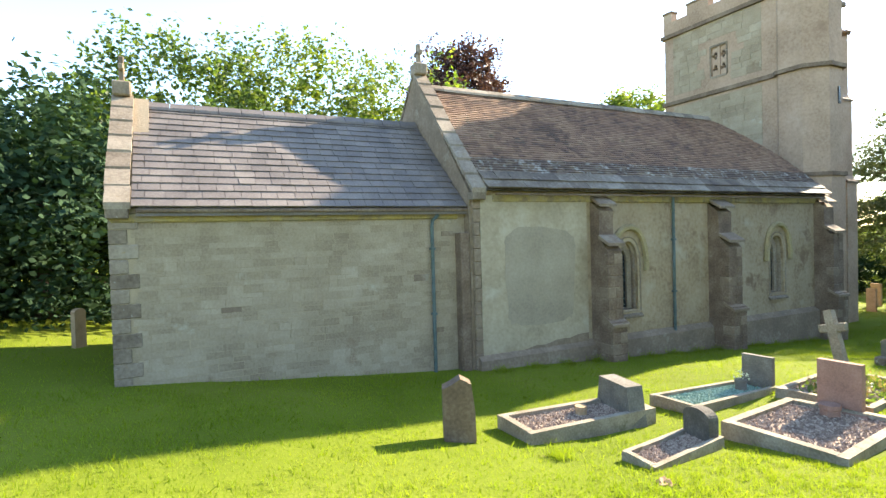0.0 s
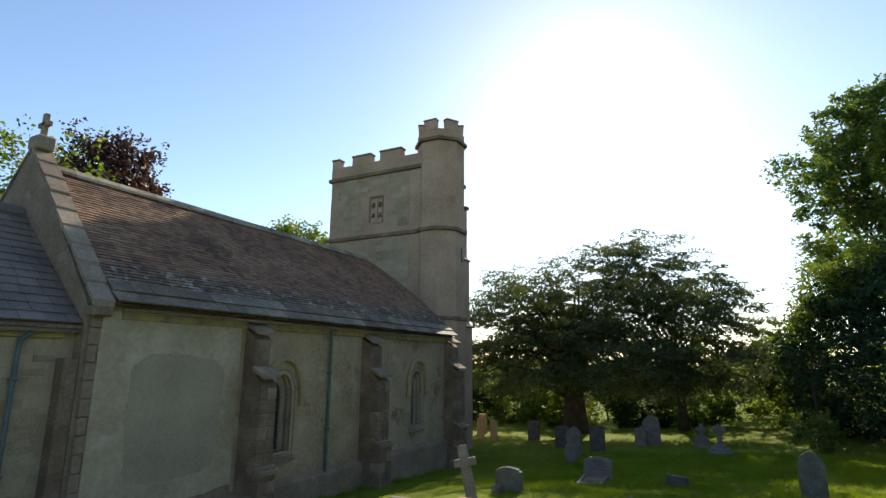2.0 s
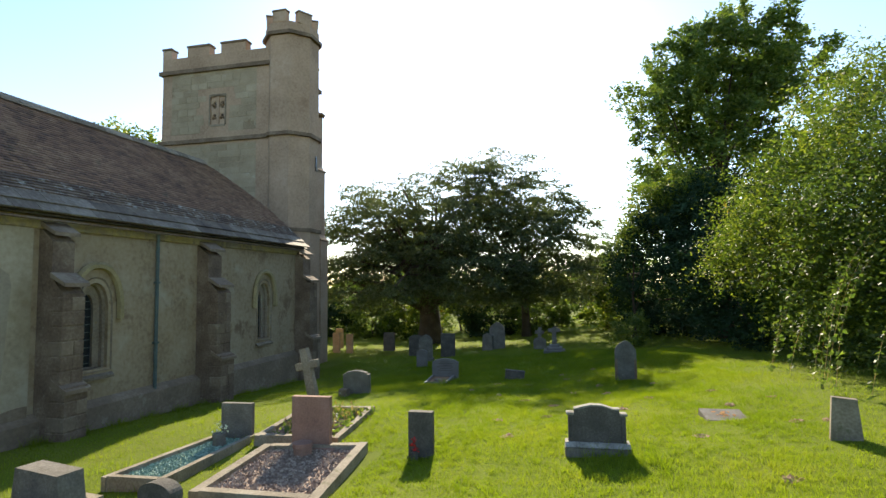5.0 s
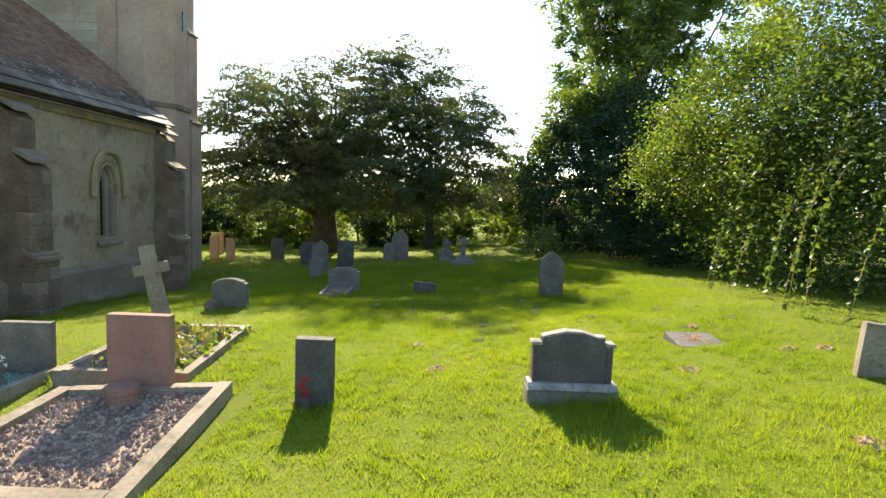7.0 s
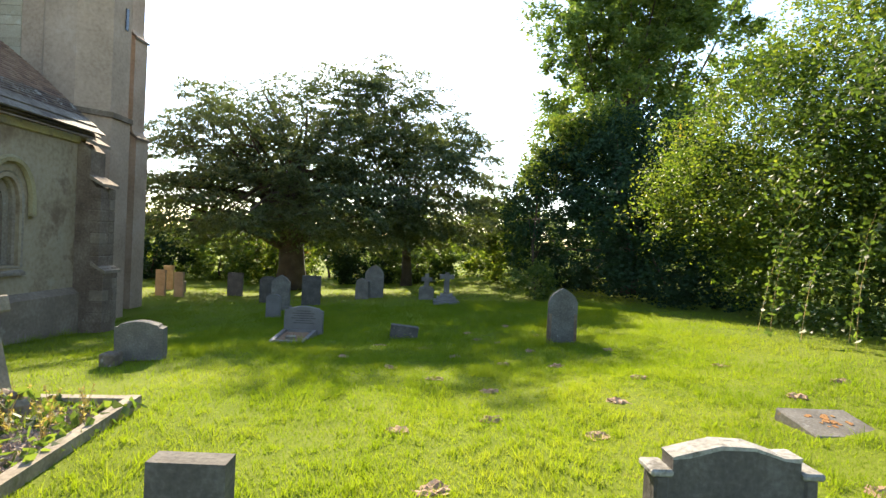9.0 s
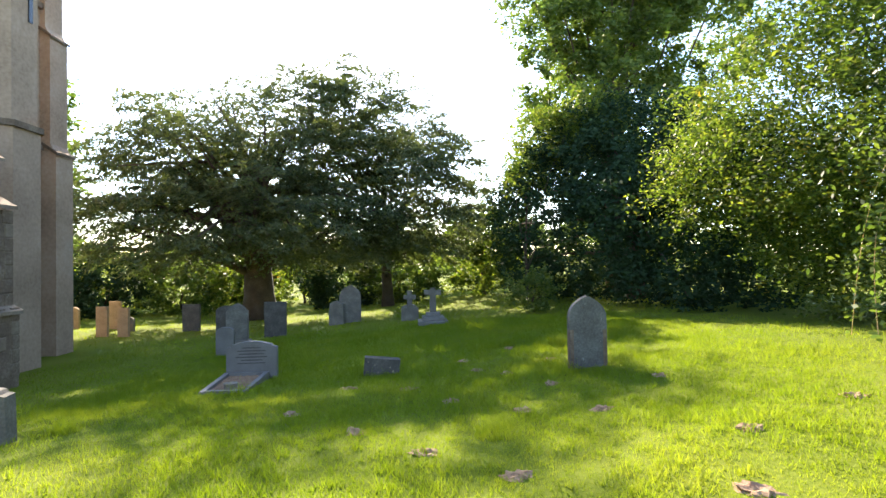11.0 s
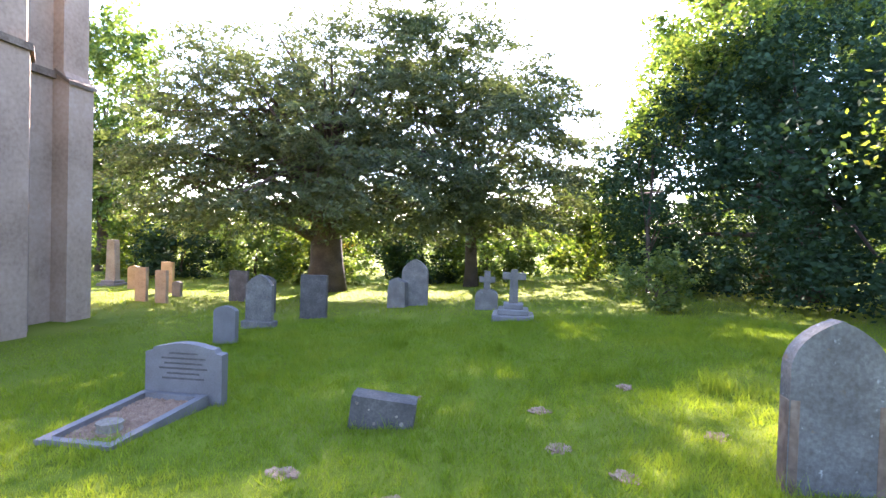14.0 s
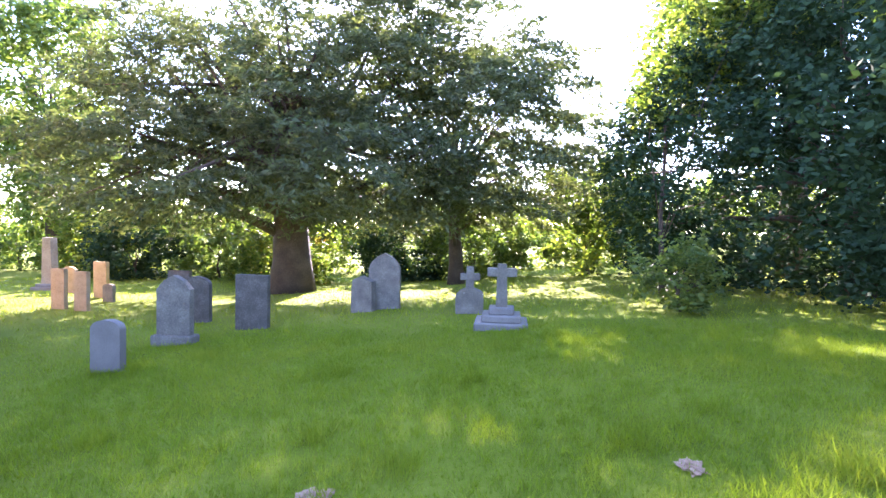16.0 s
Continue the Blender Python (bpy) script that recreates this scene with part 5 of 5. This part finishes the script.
# ---- roof and wall pieces ----
def tiles():
    # chancel slates: 300 nearest the east end as parts, the rest joined
    def rows(x0, x1, y0, z0, yr, zr, n, wmin, wmax, seed, end=None):
        r = random.Random(seed)
        d = Vector((0, yr - y0, zr - z0)); L = d.length; d /= L
        up = Vector((0, -d.z, d.y))
        out = []
        for k in range(n):
            x = x0 - r.uniform(0, wmin)
            ex = L / n
            if end:
                x1 = end(k / n) + 0.05
            while x < x1:
                w = r.uniform(wmin, wmax)
                a, b = max(x, x0), min(x + w - 0.003, x1)
                if b - a > 0.05:
                    out.append((a, b, k, Vector((0, y0, z0)) + d * (k * ex) + up * (0.02 + r.uniform(0, 0.007)), d * (ex * 1.15), up, r.uniform(-0.006, 0.006)))
                x += w
        return out
    def tile_mesh(rows_, thick):
        V, F = [], []
        for a, b, k, p, d, up, j in rows_:
            s = len(V)
            t = up * thick
            for X in (a, b):
                q = Vector((X, 0, 0)) + p
                V += [q - d.normalized() * j, q + d - up * thick * 0.9, q + d - up * thick * 0.9 + t * 0.8, q + t - d.normalized() * j]
            F += [(s, s + 1, s + 2, s + 3), (s + 7, s + 6, s + 5, s + 4), (s, s + 3, s + 7, s + 4), (s + 3, s + 2, s + 6, s + 7), (s + 1, s + 5, s + 6, s + 2), (s, s + 4, s + 5, s + 1)]
        return np.array([tuple(v) for v in V]), np.array(F)
    def parts(rows_, thick, material, name, label):
        made = {}
        for row in rows_:
            a, b, k, p, d, up, j = row
            w = round((b - a) * 12) / 12
            if w < 0.05:
                w = b - a
            key = (round(w, 3), round(thick, 3))
            if key not in made:
                V, F = tile_mesh([(0, w - 0.006, 0, Vector(), d, up, 0)], thick)
                me = bpy.data.meshes.new(name); me.from_pydata(V.tolist(), [], F.tolist()); me.materials.append(material); made[key] = me
            o = new(name, made[key]); o.parent = church
            o.matrix_basis = Matrix.Translation(Vector((a, 0, 0)) + p) @ Matrix.Diagonal(((b - a) / w, 1, 1, 1))
    c = rows(CX0 + 0.34, -0.13, CY - 0.17, CEAVE + 0.02, CYR, CRIDGE - 0.08, 15, 0.26, 0.38, 1)
    c.sort(key=lambda q: q[0])
    parts(c[:300], 0.022, SLATE, "slate", "")
    V, F = tile_mesh(c[300:], 0.022)
    o = from_arrays("slate_covering", V, F, SLATE, church); o["kind"] = "stuff"
    nr = rows(0.21, NWE, -0.25, NEAVE + 0.02, NW / 2, NRIDGE - 0.10, 44, 0.16, 0.22, 2, nave_end)
    low = rows(0.21, 13.0, -0.27, NEAVE + 0.03, NW / 2, NRIDGE - 0.05, 15, 0.35, 0.7, 3, nave_end)
    parts([q for q in low if q[2] < 2], 0.035, SLAB, "roof_slab", "")
    V, F = tile_mesh([q for q in nr if 4 < q[2] <= 11], 0.024)
    o = from_arrays("lower_tile_covering", V, F, LICHTILE, church); o["kind"] = "stuff"
    V, F = tile_mesh([q for q in nr if q[2] > 11], 0.02)
    o = from_arrays("tile_covering", V, F, TILE, church); o["kind"] = "stuff"


def wall_stones():
    r = random.Random(8)
    meshes = []
    for k in range(14):
        b = bmesh.new(); w = 0.16 + 0.022 * k
        vs = box(b, 0, w, -0.006, 0.03, 0, 0.1)
        for v in vs:
            v.co += Vector((r.uniform(-.008, .008), r.uniform(-.003, .003), r.uniform(-.008, .008)))
        me = bpy.data.meshes.new("stone"); bmesh.ops.recalc_face_normals(b, faces=b.faces); b.to_mesh(me); b.free(); me.materials.append(RUBBLE); meshes.append((w, me))
    z = 0.15; n = 0; odd = []
    V, F = [], []
    while z < CEAVE - 0.2:
        h = r.choice((0.085, 0.10, 0.12, 0.15))
        x = CX0 + 0.3 + r.uniform(0, 0.1)
        while x < -0.3:
            w, me = r.choice(meshes)
            if r.random() < 0.012:
                odd.append((x, x + w * 0.8, z, z + h - 0.008)); x += w * 0.8 + 0.01
                continue
            if n < 300 and x < -2.6:
                o = new("stone", me); o.parent = church; o.matrix_basis = Matrix.Translation((x, CY - 0.004 * r.random(), z)) @ Matrix.Diagonal((1, 1, (h - 0.004) / 0.1, 1)); n += 1
            else:
                s = len(V)
                x1, y0, z1 = x + w, CY - 0.0015 - r.uniform(0, .002), z + h - 0.003
                za, zb = z + r.uniform(-.003, .003), z1 + r.uniform(-.003, .003)
                V += [(x, y0, z), (x1, y0, za), (x1, y0, zb), (x, y0, z1), (x, CY + .02, z), (x1, CY + .02, za), (x1, CY + .02, zb), (x, CY + .02, z1)]
                F += [(s, s + 1, s + 2, s + 3), (s, s + 4, s + 5, s + 1), (s + 1, s + 5, s + 6, s + 2), (s + 2, s + 6, s + 7, s + 3), (s + 3, s + 7, s + 4, s)]
            x += w + 0.01
        z += h
    b = bmesh.new()
    for x0, x1, z0, z1 in odd:
        box(b, x0, x1, CY - 0.012, CY + 0.02, z0, z1, 0.003)
    o = part("dark_rubble", b, DARKRUBBLE, church, "scattered darker brown rubble stones"); o["kind"] = "stuff"
    # tower blocks on its east face
    z = 5.3
    while z < 11.6:
        h = r.uniform(0.22, 0.34)
        y = 2.6
        while y < TY1 - 0.5:
            w = r.uniform(0.35, 0.8); y1 = min(y + w, TY1 - 0.45); z1 = z + h - 0.012
            if (y1 < 3.9 or y > 4.85 or z1 < 9.3 or z > 10.8) and not (z < 8.95 and z1 > 8.73):
                s = len(V); x0 = TX0 - 0.006 - r.uniform(0, 0.012)
                V += [(x0, y, z), (x0, y1 - .012, z), (x0, y1 - .012, z1), (x0, y, z1), (TX0 + .01, y - .004, z - .004), (TX0 + .01, y1 - .008, z - .004), (TX0 + .01, y1 - .008, z1 + .004), (TX0 + .01, y - .004, z1 + .004)]
                F += [(s, s + 3, s + 2, s + 1), (s, s + 1, s + 5, s + 4), (s + 1, s + 2, s + 6, s + 5), (s + 2, s + 3, s + 7, s + 6), (s + 3, s, s + 4, s + 7)]
            y += w
        z += h
    V, F = np.array(V), np.array(F)
    o = from_arrays("rubble", V, F, RUBBLE, church); o["kind"] = "stuff"


tiles()
wall_stones()


# ---- grass ----
def grass():
    r = np.random.default_rng(11)
    def patch(n, x0, x1, y0, y1, hmin, hmax, width, keep=None, clump=0.6):
        P = np.stack([r.uniform(x0, x1, n), r.uniform(y0, y1, n)], 1)
        if keep is not None:
            P = P[keep(P)]
        edge = np.minimum(np.minimum(P[:, 0] - x0, x1 - P[:, 0]), np.minimum(P[:, 1] - y0, y1 - P[:, 1])) / min(1.6, (x1 - x0) / 8)
        P = P[r.random(len(P)) < np.clip(edge + 0.1, 0, 1)]
        n = len(P)
        dens = np.sin(P[:, 0] * 2.3 + 1.7 * np.sin(P[:, 1] * 1.9)) * np.cos(P[:, 1] * 2.9 + np.sin(P[:, 0] * 3.1)) * 0.5 + 0.5
        dens = 0.45 * dens + 0.75 * np.clip(np.sin(P[:, 0] * 9.1 + 2.2 * np.sin(P[:, 1] * 6.3)) * np.cos(P[:, 1] * 10.7 + 2.0 * np.sin(P[:, 0] * 7.7)), 0, 1)
        h = r.uniform(hmin, hmax, n) * (1 - clump + 2.2 * clump * dens * r.uniform(0.3, 1, n))
        a = r.random(n) * 2 * np.pi
        lean = r.normal(size=(n, 2)) * 0.45 * h[:, None]
        w = np.stack([np.cos(a), np.sin(a)], 1) * (width * r.uniform(0.6, 1.3, n))[:, None]
        z = ground_z(P[:, 0], P[:, 1]) - 0.01
        def pt(q, zz): return np.concatenate([q, zz[:, None]], 1)
        V = np.stack([pt(P - w, z), pt(P + w, z), pt(P + lean, z + h)], 1).reshape(-1, 3)
        return V, n
    beds = [(0.5, 2.65, -6.95, -5.3), (-1.8, .5, -4.5, -3.5), (-1.25, .2, -5.9, -5.3), (1.15, 3.2, -4.6, -3.85), (10.1, 11.4, -6.15, -5.4)]
    def off(P):
        k = np.ones(len(P), bool)
        k &= ~((P[:, 1] > -0.05) & (P[:, 0] > -0.05) & (P[:, 0] < 14)) & ~((P[:, 1] > CY) & (P[:, 0] > CX0) & (P[:, 0] < 18))
        for a, b, c, d in beds:
            k &= ~((P[:, 0] > a) & (P[:, 0] < b) & (P[:, 1] > c) & (P[:, 1] < d))
        k &= ~((np.abs(P[:, 0] - 4.45) < 0.27) & (np.abs(P[:, 1] + 11.78) < 0.32))
        return k
    Vs = []
    for args in ((400000, -9, 19.5, -15.5, 0.9, 0.03, 0.085, 0.0048), (300000, -3, 9, -13.5, -5.5, 0.03, 0.085, 0.004), (230000, 8, 18, -14, -3, 0.04, 0.115, 0.004), (70000, 18, 42, -20, 14, 0.04, 0.12, 0.011), (50000, -20, 0, -14, 10, 0.04, 0.1, 0.009)):
        V, n = patch(*args, keep=off); Vs.append(V)
    V = np.concatenate(Vs); n = len(V) // 3
    o = from_arrays("grass", V, np.arange(n * 3).reshape(n, 3), BLADE)
    tagged(o, "bright tufted rough grass, backlit by the low sun", "grass", kind="stuff")
    # tall tufts
    Vs = []
    tufts = [(2.0, -10.3), (2.1, -9.9), (10.3, -10.4), (9.7, -10.5), (7.0, -9.2), (12.8, -9.9), (13.4, -10.6), (12.2, -11.0), (14.8, -5.2), (15.9, -4.9), (12.4, -8.4), (-1.8, -5.0), (7.9, -5.1), (13.7, -12.2), (3.2, -4.5), (4.4, -5.3), (4.9, -5.5)] + [(r.uniform(10, 17), r.uniform(-13, -5)) for _ in range(14)] + [(x, -0.35) for x in np.arange(0.4, 12.5, 0.9)]
    for x, y in tufts:
        s = r.uniform(.12, .3)
        V, n = patch(260, x - s, x + s, y - s, y + s, 0.10, 0.24, 0.0035, clump=0.3); Vs.append(V)
    V = np.concatenate(Vs); n = len(V) // 3
    o = from_arrays("tall_grass", V, np.arange(n * 3).reshape(n, 3), BLADE)
    tagged(o, "taller uncut grass tufts round the graves", "grass", kind="stuff")
    # ivy and leaves on the overgrown grave
    r2 = np.random.default_rng(3)
    P = np.stack([r2.uniform(3.0, 5.0, 520), r2.uniform(-6.0, -4.7, 520)], 1)
    z = ground_z(P[:, 0], P[:, 1]) + 0.03 + 0.07 * r2.random(520) + 0.2 * np.exp(-((P[:, 0] - 4.6) ** 2 + (P[:, 1] + 5.0) ** 2) / 0.12)
    C = np.concatenate([P, z[:, None]], 1); a = r2.normal(size=(520, 3)) * 0.03; b = r2.normal(size=(520, 3)) * 0.03
    V = np.stack([C - a, C + b, C + a, C - b], 1).reshape(-1, 3)
    o = from_arrays("ivy", V, np.arange(2080).reshape(520, 4), ASHLEAF)
    tagged(o, "ivy and weeds creeping over a kerbed grave", "ivy", kind="stuff")


grass()
